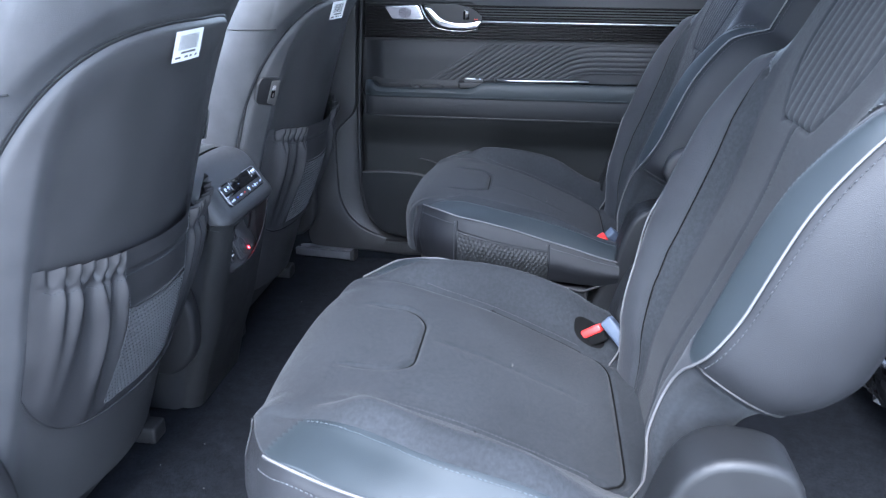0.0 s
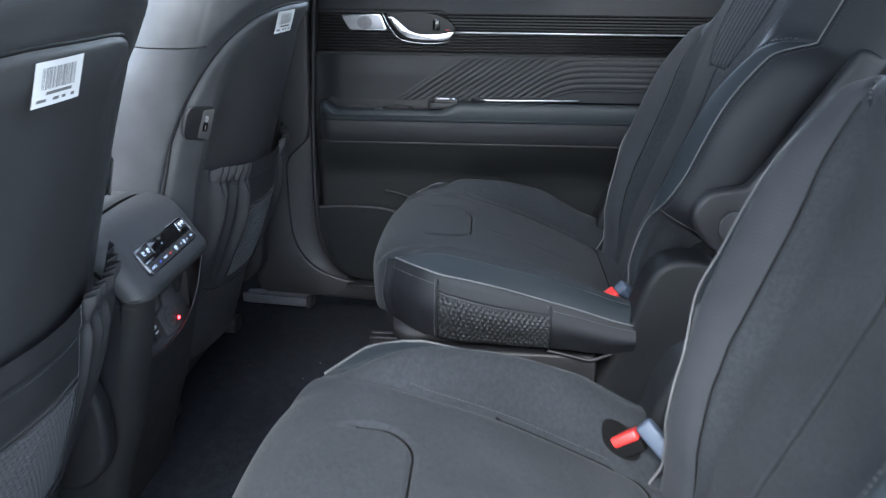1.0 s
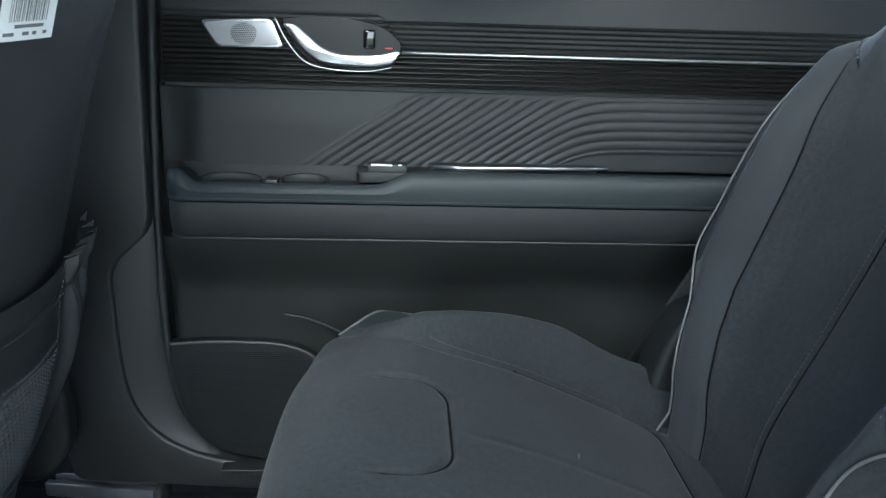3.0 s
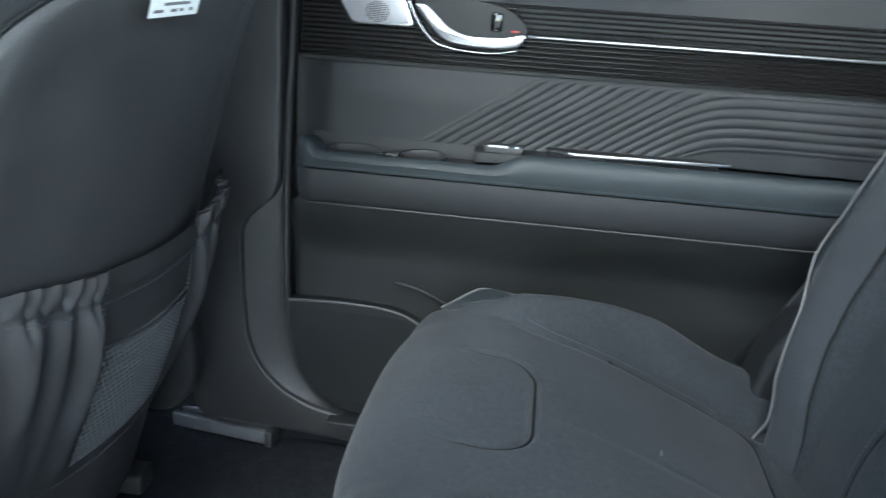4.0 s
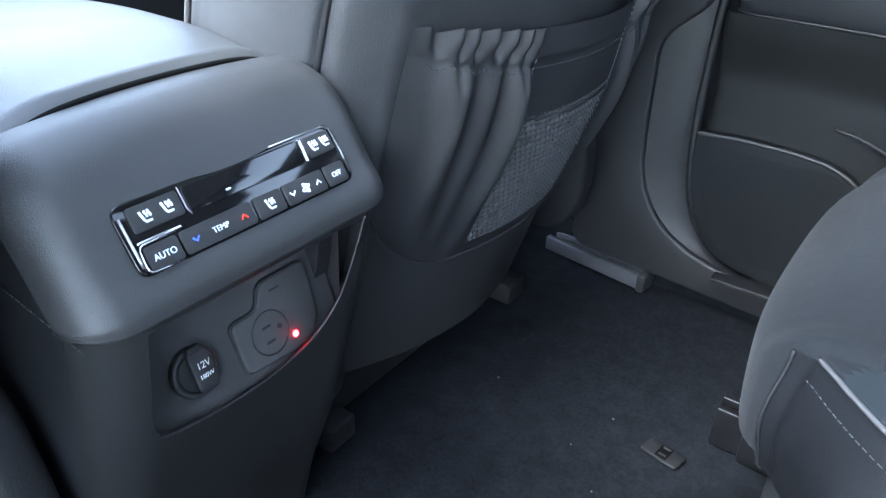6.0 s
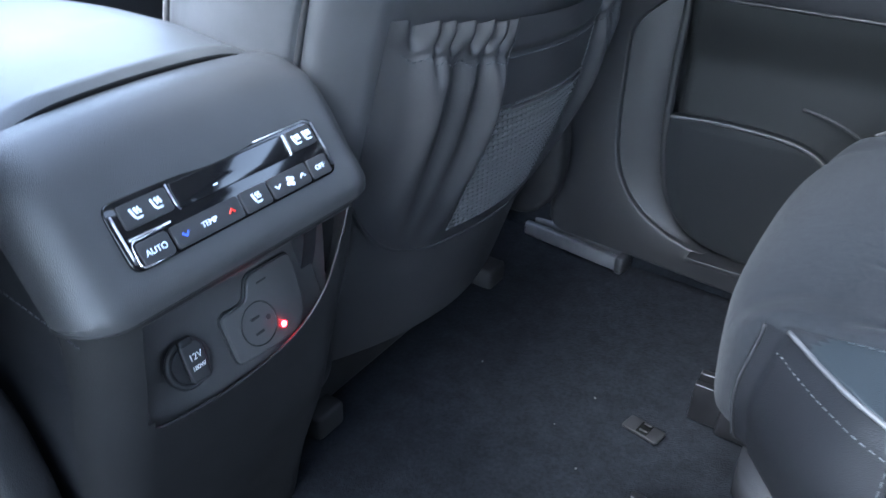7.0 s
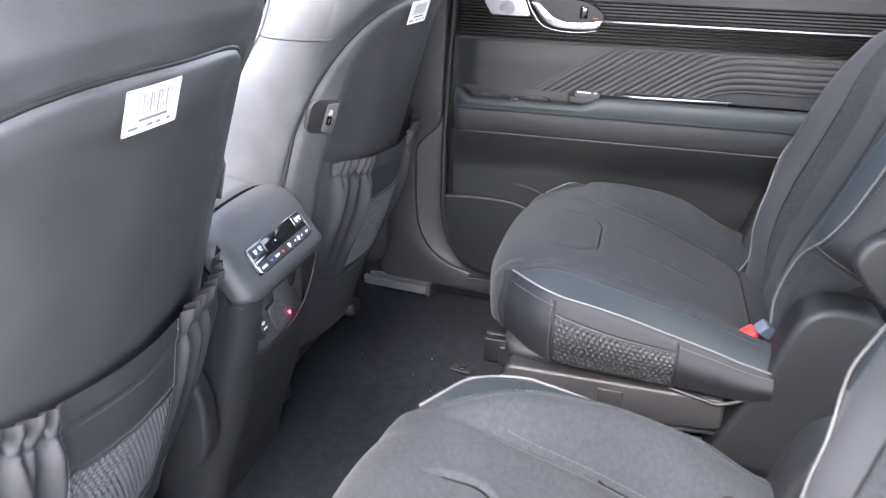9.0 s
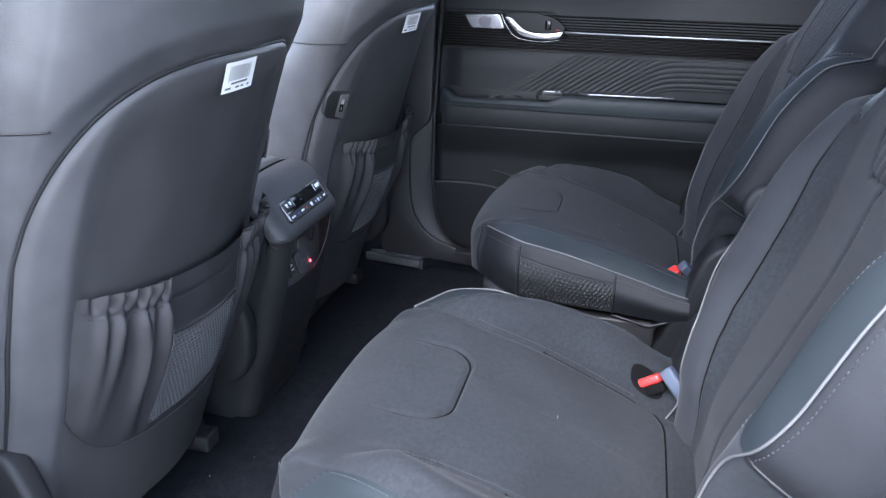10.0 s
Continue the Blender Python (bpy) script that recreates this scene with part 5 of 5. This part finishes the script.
low_prof = [(-0.4135, 0.3840), (-0.4145, 0.376), (-0.4165, 0.366), (-0.419, 0.350), (-0.424, 0.32), (-0.434, 0.28), (-0.446, 0.23), (-0.463, 0.16), (-0.49, 0.08), (-0.51, 0.0)]
L = hull(low_prof, 220, 0.122, 170, 0.035)
cx = (L[:-1, :-1] + L[1:, 1:]) / 2
# opening of the outlet recess: flat above, its foot rounded and rising to one side
foot_y, foot_z = [-0.0945, -0.094, -0.0905, -0.083, -0.06, -0.02, 0.025, 0.055, 0.075, 0.0875, 0.0960], [0.378, 0.325, 0.294, 0.281, 0.274, 0.268, 0.270, 0.281, 0.304, 0.345, 0.378]
foot = curve_through(np.stack([foot_y, foot_z], 1), 160)
inside = (cx[..., 2] < 0.378) & (cx[..., 2] > np.interp(cx[..., 1], foot[:, 0], foot[:, 1], 1, 1))
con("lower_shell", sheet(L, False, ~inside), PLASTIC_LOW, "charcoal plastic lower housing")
shell_x = lambda z: float(np.interp(-z, -L[:, 85, 2], L[:, 85, 0]))
rim = []
for yy, zz in [*foot, *[(y, 0.378) for y in np.linspace(0.090, -0.089, 40)]]:
    rim.append((shell_x(zz) - 0.0015 - (0.035 - math.sqrt(max(0, 0.035**2 - max(0, abs(yy) - 0.087) ** 2))), yy, zz))
con("recess_rim", tube(rim, 0.0013, 8, closed=True), GREY_PLASTIC, "rounded rim of the recess")
bm = block(bmesh.new(), (-0.53, -0.100, 0.240), (-0.449, 0.100, 0.3815))
bmesh.ops.delete(bm, geom=[f for f in bm.faces if f.normal.x > 0.9], context="FACES_ONLY")
con("recess", bm, GREY_PLASTIC, smooth=False)
fx = lambda y, z: Matrix.Translation((-0.4585, 0, 0.30)) @ Euler((0, radians(70), 0)).to_matrix().to_4x4() @ Matrix.Rotation(math.pi / 2, 4, "Z") @ Matrix.Translation((y, z, 0))
face = rounded([(-0.099, -0.040), (0.0985, -0.040), (0.0985, 0.084), (-0.099, 0.084)], 0.008)
# paler grey than the housing, to put in the light its tilted face catches
con("outlet_panel", placed(prism(face, -0.012, 0.0, 0.002, axis="z"), fx(0, 0)), OUTLET_GREY, "grey plastic outlet panel")
for sgn, x0 in ((-1, -0.56), (1, -0.56)):
    bm = prism(rounded([(-0.98, 0.02), (-0.98, 0.45), (-0.535, 0.458), (-0.505, 0.445), (-0.452, 0.39), (-0.456, 0.33), (-0.490, 0.2), (-0.54, 0.0)], 0.02), *sorted((sgn * 0.085, sgn * 0.1215)), 0.0)
    con("side_cheek", bm, LEATHER_SOFT, "black side of the console", smooth=False)
con("side_stitching", stitches([(-0.56 + 0.13 * t, -0.1225, 0.392 - 0.018 * t) for t in np.linspace(0, 1, 30)], 0.004, 0.002, 0.0006), THREAD)
# padded lid
xs = np.linspace(-1.0, -0.509, 60)
ys = np.linspace(-0.108, 0.108, 50)
arr = np.zeros((60, 50, 3))
for i, a in enumerate(xs):
    for j, b in enumerate(ys):
        e = min(1, (0.108 - abs(b)) / 0.045, (a + 1.0) / 0.03 + 0.01, (-0.509 - a) / 0.005 + 0.05)
        arr[i, j] = (a, b, 0.462 + 0.016 * math.sqrt(max(0, 1 - (1 - e) ** 2)) + float(crown(b)) + 0.008 * float(step(-0.507, -0.60, a)) - 0.014 * float(step(-0.64, -0.86, a)))
con("armrest_lid", sheet(arr, True), LID, "padded grey-black leather lid")
con("lid_gap", tube([(-0.5065, y, 0.4742 + float(crown(y)) - 0.018 * (abs(y) / 0.112) ** 6) for y in np.linspace(-0.112, 0.112, 40)], 0.0026, 8), VOID)
con("lid_stitching", stitches([(a, 0.1015, 0.4655 + 0.008 * float(step(-0.507, -0.60, a)) - 0.014 * float(step(-0.64, -0.86, a))) for a in np.linspace(-0.98, -0.515, 100)], 0.0036, 0.002, 0.0007), THREAD)
bm = block(bmesh.new(), (-1.0, -0.118, 0.43), (-0.50, 0.118, 0.468), 0.006)
con("console_body", bm, DARK)

# climate panel
M = Matrix(((0, -0.572, 0.820, -0.4335), (1, 0, 0, 0), (0, 0.820, 0.572, 0.4245), (0, 0, 0, 1)))
pan = con("climate_panel", placed(prism(rounded([(-0.087, -0.0215), (0.087, -0.0215), (0.087, 0.0215), (-0.087, 0.0215)], 0.008), -0.004, 0.0035, 0.0012, axis="z"), M), GLOSS, "gloss black climate control panel")


def key(u0, u1, v0, v1, mat=PLASTIC, top=0.0050, name="climate_key", text=""):
    return con(name, placed(prism(rounded([(u0, v0), (u1, v0), (u1, v1), (u0, v1)], 0.0025), 0.003, top, 0.0006, axis="z"), M), mat, text, pan)


key(-0.079, -0.045, 0.0025, 0.0175)
key(0.057, 0.081, 0.0030, 0.0175)
key(-0.080, -0.058, -0.0200, -0.0055)
key(-0.056, -0.003, -0.0200, -0.0055)
key(-0.001, 0.022, -0.0200, -0.0055)
key(0.024, 0.060, -0.0200, -0.0055)
key(0.062, 0.081, -0.0200, -0.0055)
key(-0.042, 0.052, 0.0015, 0.0180, GLOSS, 0.0046, "display", "dark climate display")
con("panel_trim", placed(tube([(-0.0838, v, 0.0038) for v in np.linspace(-0.016, 0.014, 8)], 0.0010, 6), M), SATIN, "chrome edge", pan)
con("panel_trim", placed(block(bmesh.new(), (0.0530, 0.002, 0.0035), (0.0555, 0.0175, 0.0052), 0.0004), M), CHROME, "chrome edge", pan)
con("panel_trim", placed(block(bmesh.new(), (-0.081, -0.0036, 0.0035), (-0.052, -0.0018, 0.0048), 0.0004), M), CHROME, "chrome edge", pan)
u_trim = rounded([(-0.0565, -0.0040), (-0.0815, -0.0040), (-0.0825, -0.0200), (-0.060, -0.0212)], 0.004)[5:-5]
con("panel_trim", placed(tube([(-0.057, -0.0041, 0.0046), *[(a, b, 0.0046) for a, b in u_trim], (-0.058, -0.0210, 0.0046)], 0.0007, 6), M), CHROME, "chrome edge", pan)
con("panel_trim", placed(tube([(-0.0435, 0.0185, 0.0046), (-0.0435, 0.0050, 0.0046), (-0.0420, 0.0012, 0.0046)], 0.0006, 6), M), SATIN, "chrome edge", pan)
con("panel_trim", placed(tube([(0.030, 0.0203, 0.0040), (0.078, 0.0203, 0.0040), (0.0838, 0.0170, 0.0040), (0.0850, 0.0, 0.0040), (0.0845, -0.016, 0.0040)], 0.0007, 6), M), SATIN, "chrome edge", pan)
con("display_mark", placed(block(bmesh.new(), (-0.014, 0.0055, 0.0047), (-0.0105, 0.0066, 0.0050)), M), WHITE_LIT, "", pan, False)
T = Matrix.Translation(-CP)
for text, u, v, size in (("AUTO", -0.069, -0.0135, 0.0054), ("TEMP", -0.0295, -0.0132, 0.0050), ("OFF", 0.0715, -0.0132, 0.0050)):
    letters(text, size, T @ M @ Matrix.Translation((u, v, 0.0053)), WHITE_LIT, pan)


def icon(lines, u, v, mat, name="key_mark", r=0.00065):
    bm = bmesh.new()
    for ln in lines:
        tube([(u + a, v + b, 0.0053) for a, b in ln], r, 5, bm)
    con(name, placed(bm, M), mat, "", pan)


chev_up, chev_dn = [[(-0.0022, -0.0012), (0, 0.0012), (0.0022, -0.0012)]], [[(-0.0022, 0.0012), (0, -0.0012), (0.0022, 0.0012)]]
icon(chev_dn, -0.0475, -0.0132, BLUE_LIT)
icon(chev_up, -0.0115, -0.0132, RED_LIT)
icon(chev_dn, 0.0300, -0.0132, WHITE_LIT)
icon(chev_up, 0.0535, -0.0132, WHITE_LIT)
chair = [[(-0.0030, 0.0036), (-0.0018, -0.0016), (-0.0010, -0.0028), (0.0028, -0.0028)], [(0.0002, 0.0034), (0.0000, 0.0020), (0.0008, 0.0010), (0.0006, -0.0006)], [(0.0024, 0.0034), (0.0022, 0.0020), (0.0030, 0.0010), (0.0028, -0.0006)]]
for u, v in ((-0.069, 0.0098), (-0.0545, 0.0102), (0.0640, 0.0102), (0.0745, 0.0104), (0.0105, -0.0130)):
    icon(chair, u, v, WHITE_LIT, r=0.0008)
fan = [[(0.0028 * math.cos(a), 0.0028 * math.sin(a)), (0.0006, 0), (0.0028 * math.cos(a + 0.9), 0.0028 * math.sin(a + 0.9)), (0.0036 * math.cos(a + 0.45), 0.0036 * math.sin(a + 0.45)), (0.0028 * math.cos(a), 0.0028 * math.sin(a))] for a in np.linspace(0, 2 * math.pi, 5)[:-1]]
icon(fan, 0.0418, -0.0132, WHITE_LIT, r=0.0006)

# outlets
at = fx(-0.041, -0.003)
sock = con("power_socket", placed(prism(disc(0.0180, 40), 0.0, 0.006, 0.0015, axis="z"), at), DARK, "round power socket with a cap")
con("socket_ring", placed(tube([(0.0165 * math.cos(a), 0.0165 * math.sin(a), 0.0060) for a in np.linspace(0, 2 * math.pi, 41)[:-1]], 0.0022, 8, closed=True), at), PLASTIC, "", sock)
con("socket_well", placed(prism(disc(0.0135, 36), 0.0055, 0.0070, 0.0005, axis="z"), at), GREY_PLASTIC, "", sock)
con("socket_cap", placed(prism(rounded([(-0.004, -0.0145), (0.0125, -0.0160), (0.0135, 0.010), (0.009, 0.0165), (-0.005, 0.0165)], 0.004), 0.0068, 0.0110, 0.002, axis="z"), at), PLASTIC, "hinged black cap", sock)
con("cap_hinge", placed(block(bmesh.new(), (-0.004, 0.0140, 0.006), (0.007, 0.0195, 0.0118), 0.0015), at), DARK, "", sock)
letters("12V", 0.0070, T @ at @ Matrix.Translation((0.0045, 0.0040, 0.0112)), PAPER, sock)
letters("180W", 0.0046, T @ at @ Matrix.Translation((0.0045, -0.0040, 0.0112)), PAPER, sock)
plate = rounded([(-0.002, -0.029), (0.060, -0.032), (0.074, -0.016), (0.076, 0.030), (0.030, 0.030), (0.022, 0.012), (-0.004, 0.012)], 0.007)
out = con("mains_outlet", placed(prism(plate, 0.0, 0.0055, 0.0016, axis="z"), fx(0, 0)), OUTLET_GREY, "square mains outlet plate")
con("plate_shadow_gap", placed(tube([(a, b, 0.0012) for a, b in plate], 0.0014, 6, closed=True), fx(0, 0)), DARK, "", out)
mid = fx(0.026, -0.008)
con("outlet_ring", placed(tube([(0.0170 * math.cos(a), 0.0170 * math.sin(a), 0.0055) for a in np.linspace(0, 2 * math.pi, 41)[:-1]], 0.0007, 6, closed=True), mid), DARK, "", out)
for u, v in ((-0.002, 0.0055), (-0.002, -0.0065)):
    con("outlet_slot", placed(block(bmesh.new(), (u - 0.0042, v - 0.0011, 0.0050), (u + 0.0042, v + 0.0011, 0.0060), 0.0002, 1), mid), DARK, "", out, False)
con("outlet_slot", placed(prism(disc(0.0022, 14), 0.0050, 0.0060, axis="z"), mid @ Matrix.Translation((0.0095, 0.001, 0))), DARK, "", out, False)
con("plate_mark", placed(block(bmesh.new(), (0.036, 0.0205, 0.0050), (0.046, 0.0222, 0.0060), 0.0002, 1), fx(0, 0)), DARK, "", out, False)
con("outlet_led", placed(prism(disc(0.0024, 14), 0.0050, 0.0064, 0.0004, axis="z"), fx(0.0470, -0.0195)), LED, "small red light", out)

# ---- small things on the floor and behind ----
bar = tagged(empty("floor_rail", (-0.485, 0.742, 0.0)), "grey metal-edged rail end on the carpet by the sill", "rail")
m = Matrix.Rotation(radians(-7), 4, "Z")
part("rail_bar", placed(block(bmesh.new(), (-0.092, -0.016, 0.002), (0.088, -0.004, 0.026), 0.003), m), RAIL, bar)
part("rail_bar", placed(block(bmesh.new(), (-0.094, 0.000, 0.004), (0.082, 0.016, 0.034), 0.003), m), RAIL, bar)
part("rail_groove", placed(block(bmesh.new(), (-0.088, -0.006, 0.002), (0.08, 0.002, 0.020)), m), DARK, bar)
part("rail_end", placed(block(bmesh.new(), (0.080, -0.020, 0.000), (0.094, 0.018, 0.030), 0.004), m), PLASTIC, bar)

anchor = tagged(empty("floor_anchor", (-0.239, 0.404, 0.002)), "small dark plastic mat anchor set in the carpet", "mat anchor")
m = Matrix.Rotation(radians(-8), 4, "Z")
part("anchor_plate", placed(prism(rounded([(-0.024, -0.011), (0.022, -0.013), (0.024, 0.011), (-0.022, 0.013)], 0.004), 0.0, 0.004, 0.0012, axis="z"), m), DARK, anchor)
part("anchor_slot", placed(block(bmesh.new(), (-0.006, -0.010, 0.0035), (0.008, 0.010, 0.0046), 0.0004, 1), m), VOID, anchor)
for q in (-0.005, 0.007):
    part("anchor_tooth", placed(block(bmesh.new(), (-0.003, q - 0.0012, 0.004), (0.006, q + 0.0012, 0.0062), 0.0004, 1), m), GREY_PLASTIC, anchor)

strap = tagged(empty("wrapped_strap", (0.476, 0.212, 0.0)), "red seat strap wrapped in clear film behind the seat", "strap")
c = curve_through([(-0.004, 0.0, 0.232), (-0.001, 0.001, 0.19), (0.003, -0.002, 0.14), (0.001, 0.001, 0.09), (0.005, 0.0, 0.04), (0.003, 0.002, 0.003)], 70)
arr = np.zeros((70, 21, 3))
for i, p in enumerate(c):
    wide = 0.0135 + 0.0025 * math.sin(i * 0.23) + 0.0015 * math.sin(i * 0.71)
    for j, a in enumerate(np.linspace(0, 2 * math.pi, 21)):
        k = 1 + 0.35 * noise.noise(Vector((i * 0.33, math.cos(a) * 2.5, math.sin(a) * 2.5)))
        arr[i, j] = (p[0] + wide * k * math.cos(a), p[1] + 0.007 * k * math.sin(a), p[2])
part("strap_web", sheet(arr), material("red_film", (0.28, 0.008, 0.012), 0.10, mottle=0.45, wear=130), strap, smooth=False)
part("strap_band", tube([(c[24][0] + 0.013 * math.cos(a), c[24][1] + 0.009 * math.sin(a), c[24][2]) for a in np.linspace(0, 2 * math.pi, 21)[:-1]], 0.002, 6, closed=True), YELLOW, strap, "orange band")

# third row, dark behind the second
third = tagged(empty("third_row_bench", (1.05, 0, 0)), "black third-row bench in clear film, in the dark rear", "car seat")
bm = prism(rounded([(-0.25, 0.10), (-0.27, 0.30), (-0.22, 0.36), (0.20, 0.33), (0.26, 0.36), (0.45, 0.80), (0.58, 0.78), (0.42, 0.28), (0.36, 0.0), (-0.22, 0.0)], 0.04), -0.55, 0.60, 0.03)
part("bench", bm, LEATHER, third)
rng = np.random.default_rng(3)
a = np.linspace(0, 1, 40)
U, V = np.meshgrid(a, a, indexing="ij")
Z = np.array([[noise.noise(Vector((u * 9, v * 9, 2.2))) + 0.5 * noise.noise(Vector((u * 22, v * 22, 5))) for v in a] for u in a])
arr = np.stack([-0.28 + 0.42 * U, -0.1 + 0.68 * V, 0.372 + 0.022 * Z - 0.12 * np.maximum(0, 0.10 - U) / 0.1], 2)
film = bpy.data.materials.new("clear_film")
film.use_nodes = True
fp = film.node_tree.nodes["Principled BSDF"]
fp.inputs["Base Color"].default_value = (0.85, 0.88, 0.92, 1)
fp.inputs["Roughness"].default_value, fp.inputs["Transmission Weight"].default_value, fp.inputs["IOR"].default_value = 0.08, 0.9, 1.35
front = np.zeros((46, 60, 3))
for i, zz in enumerate(np.linspace(0.06, 0.37, 46)):
    for j, yy in enumerate(np.linspace(-0.30, 0.58, 60)):
        q = noise.noise(Vector((zz * 40, yy * 40, 1.0))) + 0.6 * noise.noise(Vector((zz * 95, yy * 95, 4.0)))
        front[i, j] = (-0.275 + 0.012 * q, yy, zz)
part("front_film", sheet(front), material("black_film", (0.012, 0.012, 0.013), 0.07, specular=0.8, mottle=0.0), third, "crumpled dark film over the bench front", False)
part("film_cover", sheet(arr, True), film, third, "crumpled clear plastic film", False)

# crumbs and lint
bm = bmesh.new()
rng = random.Random(8)
for (a, b) in [(-0.50, -0.30), (-0.45, -0.23), (-0.33, 0.35), (-0.31, 0.42), (-0.28, 0.30), (-0.46, 0.40), (-0.40, -0.35)]:
    block(bm, (a, b, 0.004), (a + rng.uniform(0.001, 0.003), b + rng.uniform(0.001, 0.002), 0.007), 0.0006, 1)
tagged(part("crumbs", bm, CRUMB), "pale crumbs scattered on the black carpet", "crumbs", kind="stuff")

bm = bmesh.new()
for a, b, c in ((0.146, 0.364, 0.3175), (0.05, 0.30, 0.3405), (0.02, -0.50, 0.3390), (0.10, -0.43, 0.3195)):
    block(bm, (a - 0.0008, b - 0.0004, c - 0.006), (a + 0.0008, b + 0.0004, c + 0.0008), 0.0002, 1)
tagged(part("lint", bm, CRUMB), "tiny pale lint specks on the suede cushions", "lint", kind="stuff")

# ---- far front door and dashboard ----
fd = tagged(empty("front_door", (-1.1, 0.79, 0.05)), "closed black front door with a speaker and armrest", "door", kind="structure")


def fdp(name, bm, mat, text="", smooth=True):
    bmesh.ops.translate(bm, verts=bm.verts, vec=(1.1, -0.79, -0.05))
    return part(name, bm, mat, fd, text, smooth)


nz, nx = 80, 240
z = np.linspace(0.500, 0.78, nz)[:, None] * np.ones((1, nx))
x = np.linspace(-1.6, -0.50, nx)[None, :] * np.ones((nz, 1))
level = (z - 0.52 + 0.10 * np.sin((x + 1.2) * 3.2)) / 0.0150
y = 0.795 - 0.0045 * np.abs(np.sin(np.pi * level)) ** 0.6 * step(0.665, 0.655, z)
fdp("quilted_panel", sheet(np.stack([x, y, z], 2)), LEATHER_SOFT, "wave-quilted black leather")
c = curve_through([(0.80, 0.524), (0.74, 0.523), (0.70, 0.519), (0.682, 0.508), (0.68, 0.494), (0.69, 0.480), (0.72, 0.472), (0.78, 0.469)], 30)
arr = np.zeros((30, 120, 3))
for j, a in enumerate(np.linspace(-1.26, -0.50, 120)):
    e = math.sqrt(max(0, 1 - max(0, (-1.19 - a) / 0.07) ** 2))
    arr[:, j, 0], arr[:, j, 1], arr[:, j, 2] = a, 0.80 - (0.80 - c[:, 0]) * e, c[:, 1] - 0.03 * (a + 1.26)
fdp("armrest", sheet(arr), LEATHER, "padded leather armrest")
fdp("switch_well", block(bmesh.new(), (-1.175, 0.700, 0.500), (-1.015, 0.758, 0.5195), 0.003), PLASTIC, "sunken switch plate")
for a, b in ((-1.160, -1.108), (-1.090, -1.040)):
    fdp("window_switch", block(bmesh.new(), (a, 0.710, 0.512), (b, 0.732, 0.525), 0.002), SATIN, "silver-edged window switch")
fdp("lower_panel", block(bmesh.new(), (-1.6, 0.768, 0.06), (-0.50, 0.80, 0.465), 0.01), DARK)
for z0, z1 in ((0.436, 0.466), (0.400, 0.431), (0.365, 0.395), (0.327, 0.360), (0.290, 0.321)):
    sl = block(bmesh.new(), (-1.34, 0.752, z0), (-0.85, 0.770, z1), 0.003)
    fdp("speaker_slat", sl, HARD, "finely ribbed speaker slat")
    bm = bmesh.new()
    for k in range(60):
        block(bm, (-1.335 + k * 0.0045, 0.7508, z0 + 0.003), (-1.333 + k * 0.0045, 0.7522, z1 - 0.003))
    fdp("slat_ribs", bm, DARK, "", False)
fdp("chrome_strip", tube([(-1.262, 0.748, 0.460), (-1.17, 0.748, 0.430), (-1.08, 0.748, 0.399)], 0.0035, 8), SATIN, "slanting satin strip")
fdp("ribbed_band", block(bmesh.new(), (-1.6, 0.786, 0.672), (-0.50, 0.80, 0.742), 0.003), GLOSS)

dash = tagged(empty("dashboard", (-1.75, 0, 0)), "black dashboard across the front of the cabin", "dashboard")
bm = prism(rounded([(-0.35, 0.0), (-0.35, 0.70), (0.10, 0.74), (0.30, 0.70), (0.40, 0.62), (0.442, 0.52), (0.436, 0.20), (0.38, 0.0)], 0.05), -0.79, 0.79, 0.02)
part("dash_body", bm, LEATHER_SOFT, dash)
part("dash_strip", tube([(0.415, y, 0.60) for y in np.linspace(-0.75, 0.75, 12)], 0.006, 8), CHROME, dash)
card = tagged(empty("hang_card", (-1.3085, 0.708, 0.478)), "white hang card with a yellow stripe on the dashboard", "card")
m = Euler((radians(11), radians(-1), radians(3))).to_matrix().to_4x4()
part("card", placed(block(bmesh.new(), (-0.001, -0.058, -0.030), (0.0025, 0.058, 0.030), 0.001), m), PAPER, card)
part("card_stripe", placed(block(bmesh.new(), (0.0022, -0.058, 0.011), (0.0034, 0.058, 0.030)), m), YELLOW, card, "yellow stripe", False)
